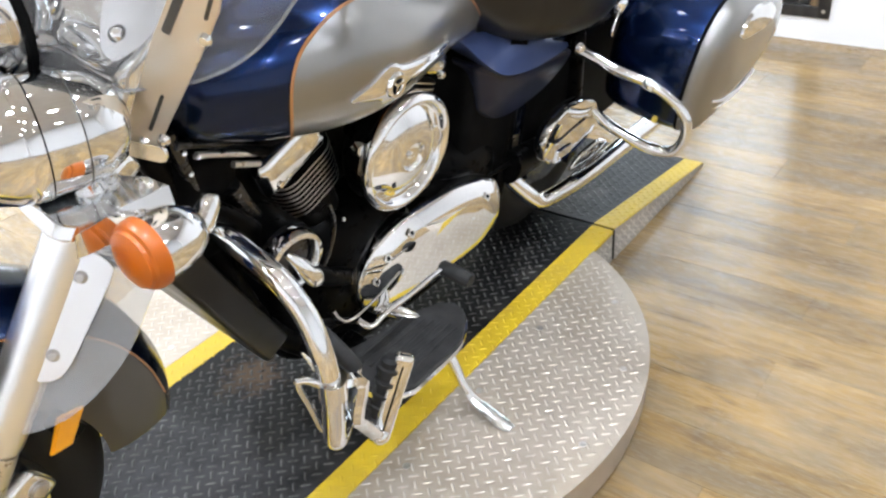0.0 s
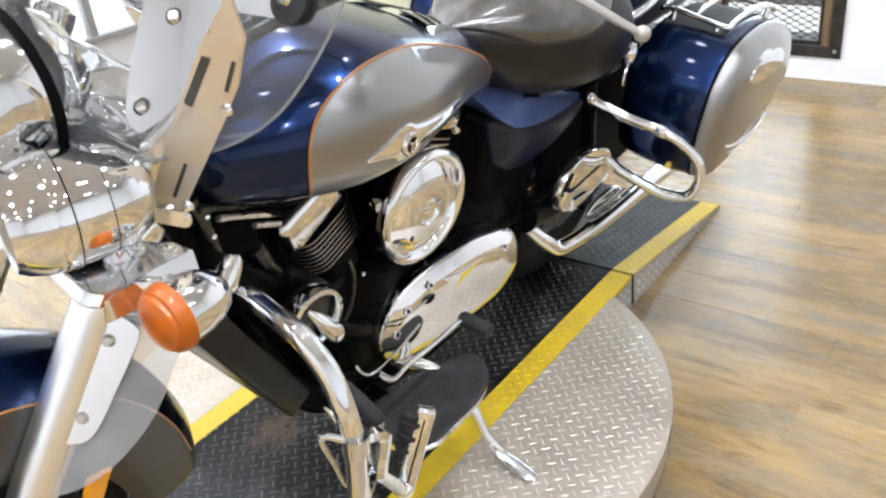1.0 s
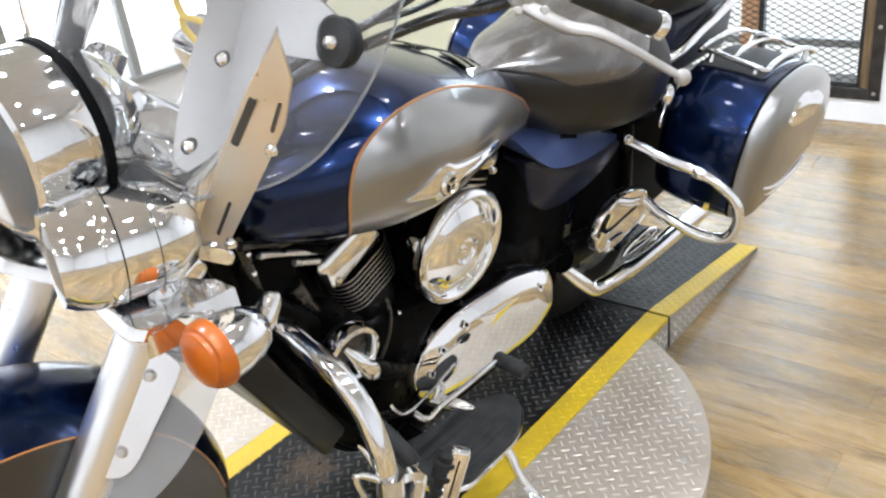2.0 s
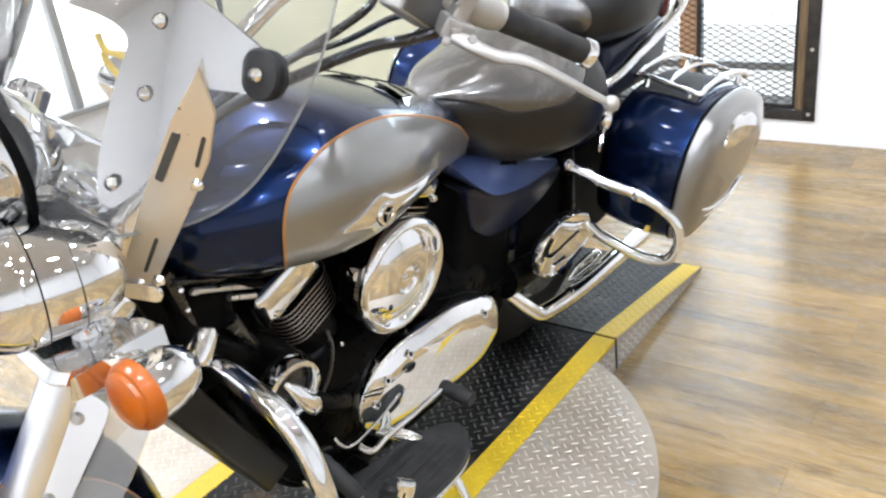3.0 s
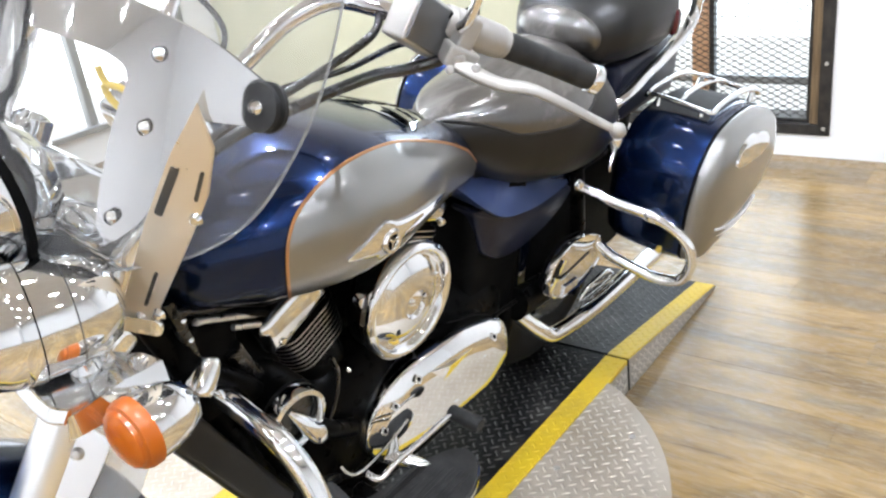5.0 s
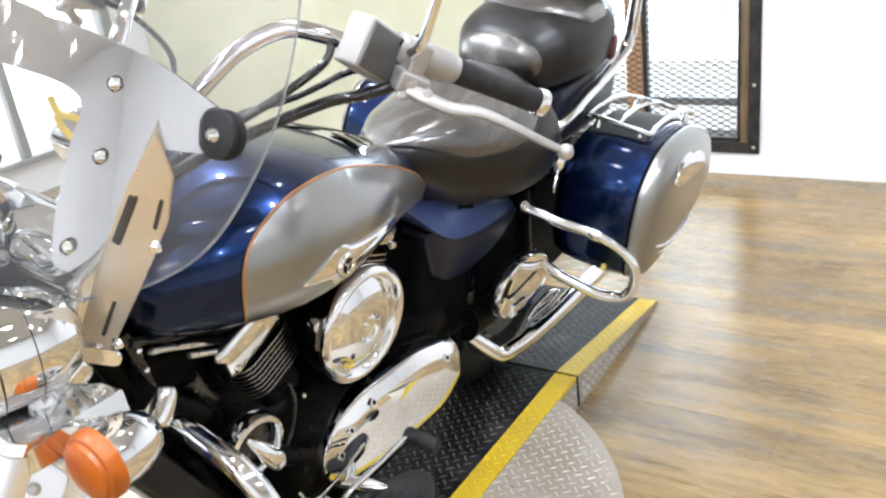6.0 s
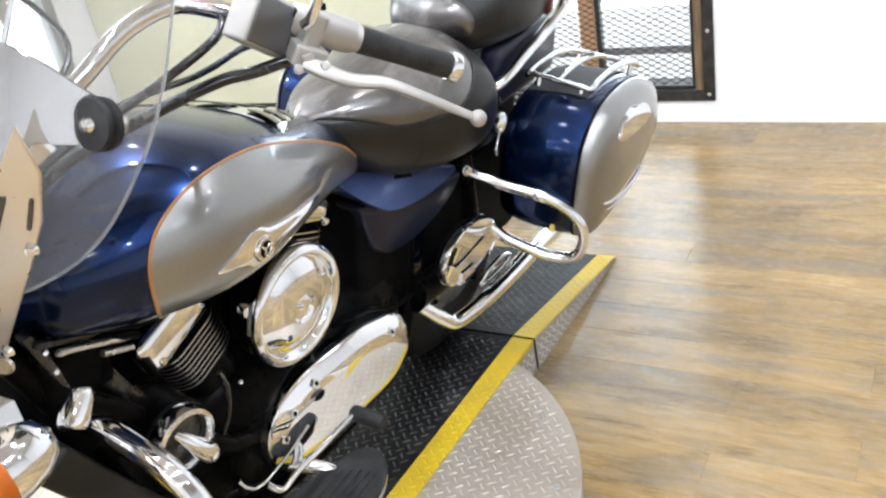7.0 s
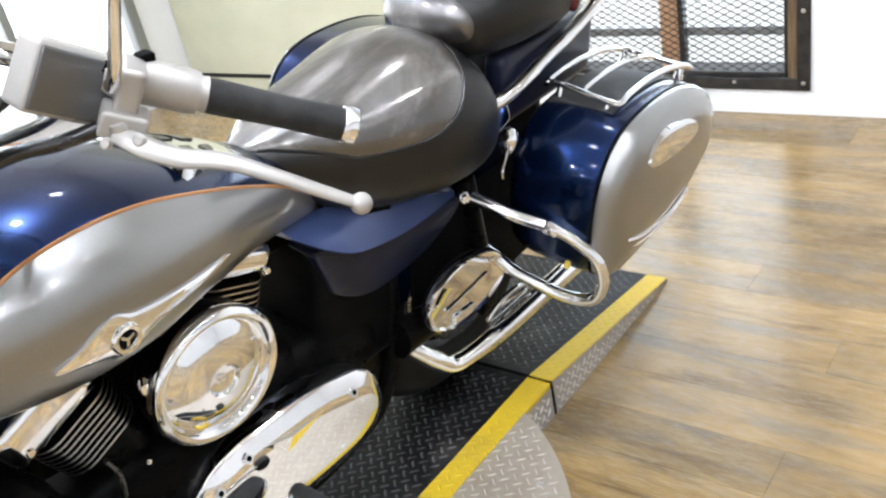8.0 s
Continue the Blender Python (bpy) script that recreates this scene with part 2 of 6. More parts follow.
def oak_mat(name, joined):
    """Oak boards, each with its own grain and tone: by object, or by loose piece where the boards are joined."""
    m = mat(name, (0.4, 0.3, 0.2), 0.34)
    n = Nodes(m)
    chance = n.add("NewGeometry").outputs["Random Per Island"] if joined else n.add("ObjectInfo").outputs["Random"]
    shift = n.add("VectorMath")
    shift.operation = "MULTIPLY_ADD"
    comb = n.add("CombineXYZ")
    for k in range(3):
        n.link(chance, comb.inputs[k])
    n.link(comb.outputs[0], shift.inputs[0])
    shift.inputs[1].default_value = (37, 19, 5)
    n.link(n.co, shift.inputs[2])
    grain = n.noise(4.2, 8, 0.60, n.scaled((1.1, 6.5, 1), shift.outputs[0]), 0.9)
    streak = n.noise(1.9, 5, 0.55, n.scaled((0.9, 4.2, 1), shift.outputs[0]), 1.2)
    fine = n.noise(26, 6, 0.6, n.scaled((1, 11, 1), shift.outputs[0]))
    wood = n.ramp(grain, (0.27, (0.138, 0.084, 0.030)), (0.50, (0.302, 0.198, 0.080)), (0.78, (0.432, 0.305, 0.140)))
    wood = n.mix(n.ramp(streak, (0.46, 0.0), (0.66, 0.8)), wood, (0.200, 0.156, 0.099))
    wood = n.mix(n.ramp(fine, (0.5, 0.0), (0.80, 0.38)), wood, (0.10, 0.070, 0.040))
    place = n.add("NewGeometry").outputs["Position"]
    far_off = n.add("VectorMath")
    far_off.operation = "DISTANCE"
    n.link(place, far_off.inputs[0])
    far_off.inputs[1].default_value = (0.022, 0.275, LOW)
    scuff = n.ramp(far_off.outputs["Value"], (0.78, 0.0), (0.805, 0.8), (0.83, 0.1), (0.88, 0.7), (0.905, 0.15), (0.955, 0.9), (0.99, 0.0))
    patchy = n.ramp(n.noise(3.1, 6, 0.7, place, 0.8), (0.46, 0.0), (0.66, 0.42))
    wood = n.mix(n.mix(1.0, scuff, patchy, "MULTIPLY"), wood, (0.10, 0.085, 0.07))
    wood = n.mix(1.0, wood, n.ramp(n.noise(1.3, 6, 0.65, place, 0.6), (0.34, 0.86), (0.60, 1.10)), "MULTIPLY")
    wood = n.mix(n.ramp(n.noise(7.0, 6, 0.7, n.scaled((1, 0.25, 1), place), 1.5), (0.58, 0.0), (0.78, 0.40)), wood, (0.115, 0.092, 0.07))
    n.set("Base Color", n.mix(1.0, wood, n.ramp(chance, (0.0, 0.76), (1.0, 1.14)), "MULTIPLY"))
    n.set("Roughness", n.ramp(fine, (0.2, 0.20), (0.8, 0.33)))
    n.p.inputs["Specular IOR Level"].default_value = 0.55
    n.bump(fine, 0.08, 0.0006)
    return m


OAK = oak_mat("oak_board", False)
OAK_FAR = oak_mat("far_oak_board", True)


def wall_mat(name, lo, hi):
    m = mat(name, hi, 0.6)
    n = Nodes(m)
    n.set("Base Color", n.mix(n.ramp(n.noise(3, 5), (0.35, 0.0), (0.75, 1.0)), lo, hi))
    n.bump(n.noise(220, 5), 0.25, 0.0012)
    return m


WHITE = wall_mat("white_wall_paint", (0.76, 0.77, 0.775), (0.82, 0.83, 0.835))
TAN_WALL = wall_mat("white_south_wall_paint", (0.73, 0.74, 0.75), (0.79, 0.80, 0.81))
GREY_WALL = wall_mat("white_east_wall_paint", (0.70, 0.715, 0.725), (0.76, 0.775, 0.785))
PALE_CEILING = wall_mat("pale_ceiling_paint", (0.54, 0.525, 0.505), (0.60, 0.585, 0.565))
CREAM = wall_mat("cream_door_panel", (0.52, 0.52, 0.38), (0.60, 0.595, 0.45))
TRIM = wall_mat("trim_paint", (0.70, 0.68, 0.63), (0.78, 0.76, 0.72))
IRON = mat("black_iron_frame", (0.022, 0.021, 0.020), 0.5, 0.3)
n = Nodes(IRON)
n.set("Base Color", n.ramp(n.noise(20, 5), (0.35, (0.014, 0.014, 0.014)), (0.8, (0.055, 0.048, 0.042))))
WOOD_POST = mat("brown_timber", (0.24, 0.12, 0.05), 0.55)
n = Nodes(WOOD_POST)
n.set("Base Color", n.ramp(n.noise(6, 6, 0.6, n.scaled((14, 14, 1))), (0.3, (0.085, 0.055, 0.028)), (0.7, (0.20, 0.135, 0.07))))
BRICK_OUT = mat("orange_painted_post", (0.62, 0.36, 0.20), 0.6)
OUTSIDE = mat("bright_daylight", (0.9, 0.9, 0.9), 0.9, emit=(0.92, 0.97, 1.0), strength=2.2)
GREY_FRAME = mat("grey_aluminium_frame", (0.30, 0.31, 0.31), 0.4, 0.6)
LAMP_WHITE = mat("lamp_housing", (0.8, 0.8, 0.8), 0.4)
BULB = mat("lamp_face", (1, 1, 1), 0.4, emit=(0.97, 0.98, 1.0), strength=75)
SCREW = mat("zinc_screw", (0.55, 0.54, 0.52), 0.35, 1.0)


# ---- mesh helpers ----
def part(name, bm, material, parent=None, label="", smooth=True, m=None):
    """Links a bmesh as one mesh object under a thing or a part."""
    me = bpy.data.meshes.new(name)
    bmesh.ops.recalc_face_normals(bm, faces=bm.faces)
    bm.to_mesh(me)
    bm.free()
    me.materials.append(material)
    if smooth:
        me.shade_smooth()
        me.set_sharp_from_angle(angle=radians(38))
    ob = new(name, me)
    if parent:
        ob.parent = parent
    if m:
        ob.matrix_basis = m
    if label:
        tagged(ob, label)
    return ob


def empty(name, m, label, category, group="", kind=""):
    ob = new(name)
    ob.matrix_basis = m
    return tagged(ob, label, category, group, kind)


def spline(points, steps=8, closed=False):
    """Catmull-Rom through the control points (of any dimension)."""
    p = [np.array(q, float) for q in points]
    n = len(p)
    out = []
    for i in range(n if closed else n - 1):
        if closed:
            a, b, c, d = p[i - 1], p[i], p[(i + 1) % n], p[(i + 2) % n]
        else:
            a, b, c, d = p[max(i - 1, 0)], p[i], p[i + 1], p[min(i + 2, n - 1)]
        for k in range(steps):
            t = k / steps
            out.append(0.5 * (2 * b + (c - a) * t + (2 * a - 5 * b + 4 * c - d) * t * t + (3 * b - a - 3 * c + d) * t**3))
    if not closed:
        out.append(p[-1])
    return out


def skin(rings, bm=None, cap=True, closed_ring=True, closed=False):
    """Joins rings of equal length with quads."""
    bm = bm or bmesh.new()
    vs = [[bm.verts.new(tuple(float(c) for c in v)) for v in r] for r in rings]
    n = len(vs[0])
    pairs = list(zip(vs, vs[1:])) + ([(vs[-1], vs[0])] if closed else [])
    for a, b in pairs:
        for i in range(n if closed_ring else n - 1):
            j = (i + 1) % n
            bm.faces.new((a[i], a[j], b[j], b[i]))
    if cap and not closed:
        bm.faces.new(vs[0])
        bm.faces.new(vs[-1])
    return bm


def tube(points, radius, segs=12, steps=8, bm=None, flat=1.0, closed=False, straight=False):
    """A round bar along a smooth line. radius: one number or one per control point; flat squeezes its second axis."""
    radii = [radius] * len(points) if isinstance(radius, (int, float)) else radius
    four = [(*p, r) for p, r in zip(points, radii)]
    line = [np.array(q, float) for q in four] if straight else spline(four, steps, closed)
    rings = []
    up = None
    n = len(line)
    for i, q in enumerate(line):
        a = line[i - 1] if closed or i > 0 else line[i]
        b = line[(i + 1) % n] if closed or i < n - 1 else line[i]
        d = Vector((b - a)[:3]).normalized()
        if up is None:
            up = Vector((0, 0, 1)) if abs(d.z) < 0.9 else Vector((1, 0, 0))
        side = d.cross(up).normalized()
        up = side.cross(d).normalized()
        c = Vector(q[:3])
        rings.append([c + (side * math.cos(2 * math.pi * k / segs) + up * flat * math.sin(2 * math.pi * k / segs)) * q[3] for k in range(segs)])
    return skin(rings, bm, not closed, True, closed)


def lathe(profile, m=None, segs=40, bm=None):
    """Turns (radius, height) pairs about the local z axis, and lays the result by the pose m."""
    m = m or Matrix()
    rings = []
    for r, h in profile:
        r = max(r, 0.0004)
        rings.append([m @ Vector((r * math.cos(2 * math.pi * k / segs), r * math.sin(2 * math.pi * k / segs), h)) for k in range(segs)])
    return skin(rings, bm)


def aim(at, direction, up=(0, 0, 1)):
    """The pose whose z axis points along the direction."""
    z = Vector(direction).normalized()
    u = Vector(up)
    if abs(z.dot(u)) > 0.98:
        u = Vector((0, 1, 0))
    x = u.cross(z).normalized()
    y = z.cross(x)
    r = Matrix((x, y, z)).transposed().to_4x4()
    return Matrix.Translation(at) @ r


def slab(outline, thick, m=None, bevel=0.0, bm=None):
    """A plate: a flat outline (x, y) pulled along z by thick, with its edges rounded a little."""
    bm2 = bmesh.new()
    lo = [bm2.verts.new((x, y, 0)) for x, y in outline]
    hi = [bm2.verts.new((x, y, thick)) for x, y in outline]
    bm2.faces.new(lo[::-1])
    bm2.faces.new(hi)
    n = len(lo)
    for i in range(n):
        bm2.faces.new((lo[i], lo[(i + 1) % n], hi[(i + 1) % n], hi[i]))
    if bevel:
        edges = [e for e in bm2.edges if abs(e.verts[0].co.z - e.verts[1].co.z) < 1e-6]
        bmesh.ops.bevel(bm2, geom=edges, offset=bevel, segments=2, affect="EDGES")
    if m:
        bm2.transform(m)
    if bm is None:
        return bm2
    me = bpy.data.meshes.new("tmp")
    bm2.to_mesh(me)
    bm2.free()
    bm.from_mesh(me)
    bpy.data.meshes.remove(me)
    return bm


def block(x0, x1, y0, y1, z0, z1, bevel=0.0, bm=None, m=None):
    bm2 = bmesh.new()
    bmesh.ops.create_cube(bm2, size=1, matrix=Matrix.LocRotScale(((x0 + x1) / 2, (y0 + y1) / 2, (z0 + z1) / 2), None, (x1 - x0, y1 - y0, z1 - z0)))
    if bevel:
        bmesh.ops.bevel(bm2, geom=bm2.edges[:], offset=bevel, segments=3, affect="EDGES", profile=0.6)
    if m:
        bm2.transform(m)
    if bm is None:
        return bm2
    me = bpy.data.meshes.new("tmp")
    bm2.to_mesh(me)
    bm2.free()
    bm.from_mesh(me)
    bpy.data.meshes.remove(me)
    return bm


def egg(centre, radii, m=None, segs=32, rings=18, power=2.0, bm=None):
    """A rounded body: an ellipsoid whose power squares its form."""
    def q(v):
        return math.copysign(abs(v) ** (2 / power), v)
    out = []
    for i in range(rings + 1):
        a = math.pi * (i / rings - 0.5)
        a = max(min(a, math.pi / 2 - 0.02), -math.pi / 2 + 0.02)
        ring = []
        for k in range(segs):
            b = 2 * math.pi * k / segs
            v = Vector((radii[0] * q(math.cos(a)) * q(math.cos(b)), radii[1] * q(math.cos(a)) * q(math.sin(b)), radii[2] * q(math.sin(a))))
            v += Vector(centre)
            ring.append(m @ v if m else v)
        out.append(ring)
    return skin(out, bm)


def rounded(w, h, r, k=5):
    """A rectangle w by h about the origin with round corners."""
    pts = []
    for cx, cy, a0 in ((w / 2 - r, h / 2 - r, 0), (-w / 2 + r, h / 2 - r, 90), (-w / 2 + r, -h / 2 + r, 180), (w / 2 - r, -h / 2 + r, 270)):
        for i in range(k + 1):
            a = radians(a0 + 90 * i / k)
            pts.append((cx + r * math.cos(a), cy + r * math.sin(a)))
    return pts


def bolt_head(at, direction, r=0.008, h=0.006, bm=None):
    return lathe([(0.0, 0), (r * 1.25, 0), (r * 1.25, h * 0.25), (r, h * 0.35), (r, h * 0.8), (r * 0.75, h), (0.0, h)], aim(at, direction), 12, bm)


# ---- room ----
def wall(name, m, w, h, holes, thick, material):
    """A wall of cells round its openings: local x along, z up, its inner face on local y = 0, its depth behind."""
    xs = sorted({0, w, *(v for a, b, c, d in holes for v in (a, b))})
    zs = sorted({0, h, *(v for a, b, c, d in holes for v in (c, d))})
    bm = bmesh.new()
    for x0, x1 in zip(xs, xs[1:]):
        for z0, z1 in zip(zs, zs[1:]):
            if not any(a <= x0 and x1 <= b and c <= z0 and z1 <= d for a, b, c, d in holes):
                block(x0, x1, 0, thick, z0, z1, bm=bm)
    bmesh.ops.remove_doubles(bm, verts=bm.verts[:], dist=1e-5)
    ob = part(name, bm, material, smooth=False)
    ob.matrix_basis = m
    return tagged(ob, kind="structure")


WX0, WX1, WZ0, WZ1 = -0.80, 0.305, 0.143, 2.05
wall("wall_north", pose(WEST, NORTH, LOW), EAST - WEST, HIGH, [(WX0 - WEST, WX1 - WEST, WZ0, WZ1)], 0.16, WHITE)
wall("wall_east", pose(EAST, NORTH, LOW, 0, 0, -90), NORTH - SOUTH, HIGH, [], 0.16, GREY_WALL)
wall("wall_south", pose(EAST, SOUTH, LOW, 0, 0, 180), EAST - WEST, HIGH, [], 0.16, TAN_WALL)
GY0, GY1, GZ1 = -0.30, 2.72, 2.45
wall("wall_west", pose(WEST, SOUTH, LOW, 0, 0, 90), NORTH - SOUTH, HIGH, [(GY0 - SOUTH, GY1 - SOUTH, 0.22, GZ1)], 0.16, WHITE)
tagged(part("ceiling", block(WEST - 0.16, EAST + 0.16, SOUTH - 0.16, NORTH + 0.16, HIGH, HIGH + 0.1), PALE_CEILING, smooth=False), kind="structure")

# cream lower wall panel west of the window, with a black rubber strip near its foot
tagged(part("wall_panel", block(WEST + 0.02, -0.95, NORTH - 0.035, NORTH, 0.115, 2.3, 0.004), CREAM), "cream painted sheet panel fixed on the wall", "wall panel", kind="structure")
tagged(part("baseboard", block(WEST + 0.02, -0.95, NORTH - 0.03, NORTH, LOW, 0.09, 0.004), CREAM), kind="structure")
tagged(part("trim", block(WEST + 0.02, -0.95, NORTH - 0.038, NORTH, 0.0905, 0.1145, 0.003), RUBBER), "black rubber strip along the foot of the panel", kind="structure")

# window with an iron surround and an expanded-metal guard
win = empty("window_1", pose(0, 0, 0), "low window with black iron surround and expanded metal guard", "window", kind="structure")
fr = bmesh.new()
FX0, FX1, FZ0, FZ1 = WX0 - 0.05, 0.357, 0.094, 2.10
block(WX1, FX1, NORTH - 0.012, NORTH, FZ0, FZ1, 0.003, fr)
block(FX0, WX0, NORTH - 0.012, NORTH, FZ0, FZ1, 0.003, fr)
block(WX0, WX1, NORTH - 0.012, NORTH, FZ0, WZ0, 0.003, fr)
block(WX0, WX1, NORTH - 0.012, NORTH, WZ1, FZ1, 0.003, fr)
surround = part("window_frame", fr, IRON, win, "black painted flat iron surround")
for x, z in [(0.331, z) for z in (0.126, 0.42, 0.85, 1.3, 1.75)] + [(x, 0.126) for x in (0.05, -0.3, -0.65)]:
    part("screw", bolt_head((x, NORTH - 0.012, z), (0, -1, 0), 0.007, 0.005), SCREW, surround)
bm = block(0.268, 0.3045, NORTH - 0.004, NORTH + 0.05, WZ0, WZ1, 0.003)
part("guard_frame", block(0.2515, 0.267, NORTH + 0.004, NORTH + 0.04, WZ0, WZ1, 0.003), IRON, win)
part("timber_jamb", bm, WOOD_POST, win, "brown timber jamb")
part("window_sill", block(WX0, 0.251, NORTH + 0.01, NORTH + 0.15, WZ0, WZ0 + 0.02, 0.003), IRON, win)
bm = block(-0.215, -0.19, NORTH + 0.06, NORTH + 0.10, WZ0 + 0.021, WZ1, 0.003)
part("mullion", bm, IRON, win)
part("orange_jamb", block(-0.30, -0.2155, NORTH + 0.065, NORTH + 0.105, WZ0 + 0.021, WZ1, 0.003), BRICK_OUT, win, "orange-brown painted post")
part("glazing_rail", block(WX0, 0.251, NORTH + 0.108, NORTH + 0.135, 0.290, 0.328, 0.003), GREY_FRAME, win)
pane = part("pane", block(WX0, 0.251, NORTH + 0.140, NORTH + 0.146, WZ0 + 0.02, WZ1), PANE, win, smooth=False)
pane.visible_shadow = False
# diamonds of the guard: flat struts in two crossing families
verts, faces = [], []


def strut(a, b, w, d):
    """A thin flat bar between two points of the plane y = NORTH + 0.02."""
    ax, az, bx, bz = *a, *b
    dx, dz = bx - ax, bz - az
    s = math.hypot(dx, dz)
    nx, nz = -dz / s * w / 2, dx / s * w / 2
    k = len(verts)
    for y in (NORTH + 0.020, NORTH + 0.020 + d):
        verts.extend([(ax + nx, y, az + nz), (bx + nx, y, bz + nz), (bx - nx, y, bz - nz), (ax - nx, y, az - nz)])
    faces.extend([(k, k + 1, k + 2, k + 3), (k + 7, k + 6, k + 5, k + 4), (k, k + 4, k + 5, k + 1), (k + 3, k + 2, k + 6, k + 7)])


CW, CH = 0.056, 0.029
gx0, gx1, gz0, gz1 = WX0 + 0.002, 0.248, WZ0 + 0.022, WZ1 - 0.002
for sgn in (1, -1):
    slope = sgn * CH / CW
    lo = gz0 - abs(slope) * (gx1 - gx0) - 0.1
    k = 0
    while True:
        z = lo + k * CH
        k += 1
        if z > gz1 + 1:
            break
        x_a, x_b = gx0, gx1
        z_a, z_b = (z, z + slope * (gx1 - gx0)) if sgn > 0 else (z + CH / 2 * 0 + abs(slope) * (gx1 - gx0), z)
        pts = []
        ts = [0.0, 1.0]
        for lim in (gz0, gz1):
            if abs(z_b - z_a) > 1e-9:
                ts.append((lim - z_a) / (z_b - z_a))
        ts = sorted(t for t in ts if 0 <= t <= 1)
        ins = [t for t in ts if gz0 - 1e-6 <= z_a + (z_b - z_a) * t <= gz1 + 1e-6]
        if len(ins) >= 2 and ins[-1] - ins[0] > 0.01:
            f = lambda t: (x_a + (x_b - x_a) * t, z_a + (z_b - z_a) * t)
            strut(f(ins[0]), f(ins[-1]), 0.0036, 0.004)
me = bpy.data.meshes.new("mesh_guard")
me.from_pydata(verts, [], faces)
me.materials.append(IRON)
guard = new("mesh_guard", me)
guard.parent = win
tagged(guard, "black expanded metal guard with diamond openings")

# wide glazed door on the west side
gl = empty("window_2", pose(0, 0, 0), "wide glazed front with grey aluminium frame", "window", kind="structure")
bm = bmesh.new()
part("frame", block(WEST - 0.05, WEST + 0.03, GY1 - 0.001, GY1 + 0.07, LOW, GZ1 + 0.06, 0.004), GREY_FRAME, gl, "grey aluminium frame post")
part("frame", block(WEST - 0.05, WEST + 0.03, GY0 - 0.07, GY0, LOW, GZ1 + 0.06, 0.004), GREY_FRAME, gl)
part("frame", block(WEST - 0.05, WEST + 0.03, GY0, GY1 - 0.002, GZ1, GZ1 + 0.06, 0.004), GREY_FRAME, gl)
part("window_sill", block(WEST - 0.05, WEST + 0.06, GY0, GY1 - 0.002, 0.19, 0.225, 0.004), GREY_FRAME, gl)
for k in range(1, 4):
    y = GY0 + (GY1 - GY0) * k / 4
    part("mullion", block(WEST - 0.04, WEST + 0.02, y - 0.025, y + 0.025, 0.226, GZ1 - 0.001, 0.004), GREY_FRAME, gl)
pane = part("pane", block(WEST - 0.022, WEST - 0.016, GY0, GY1, 0.226, GZ1), PANE, gl, smooth=False)
pane.visible_shadow = False

# bright outdoors behind both openings, and its paving
tagged(part("backdrop", block(-6, 3, NORTH + 3.0, NORTH + 3.05, -0.4, 5), OUTSIDE, smooth=False), "bright overexposed daylight", kind="structure")
tagged(part("backdrop", block(WEST - 3.05, WEST - 3.0, -3, 5.5, -0.4, 5), OUTSIDE, smooth=False), "bright overexposed daylight", kind="structure")
tagged(part("ground", block(-14, 12, -12, 14, -0.16, -0.11), TRIM, smooth=False), kind="structure")


def ceiling_light(x, y, watts):
    """A round recessed lamp in the ceiling: housing ring, glowing face, and its light."""
    ob = empty("ceiling_light", pose(x, y, HIGH), "small round white ceiling spotlight", "ceiling light", "ceiling spotlights")
    part("housing", lathe([(0.080, 0.0), (0.105, 0.0), (0.105, -0.05), (0.090, -0.055), (0.082, -0.05), (0.080, 0.0)], None, 28), LAMP_WHITE, ob)
    part("lamp_face", lathe([(0.0, -0.030), (0.079, -0.030), (0.079, -0.034), (0.0, -0.036)], None, 24), BULB, ob)
    if watts:
        area_lamp("spot_lamp", pose(x, y, HIGH - 0.06), 0.10, 0.10, watts, (0.87, 0.94, 1.08), "DISK")


for ly in (-4.6, -2.6, -0.7, 1.1):
    for lx in (-2.4, -0.6, 1.2, 3.0):
        ceiling_light(lx, ly, 35)
for ly in (-5.6, -3.6, -1.65, 0.2, 2.0):
    for lx in (-3.2, -1.5, 0.3, 2.1, 4.2):
        ceiling_light(lx, ly, 0)

# ---- turntable ----
TX, TY, TR = 0.022, 0.275, 0.69
XI0, XI1, XO0, XO1 = -0.228, 0.273, -0.293, 0.338
Y0, Y1 = -0.458, 1.008


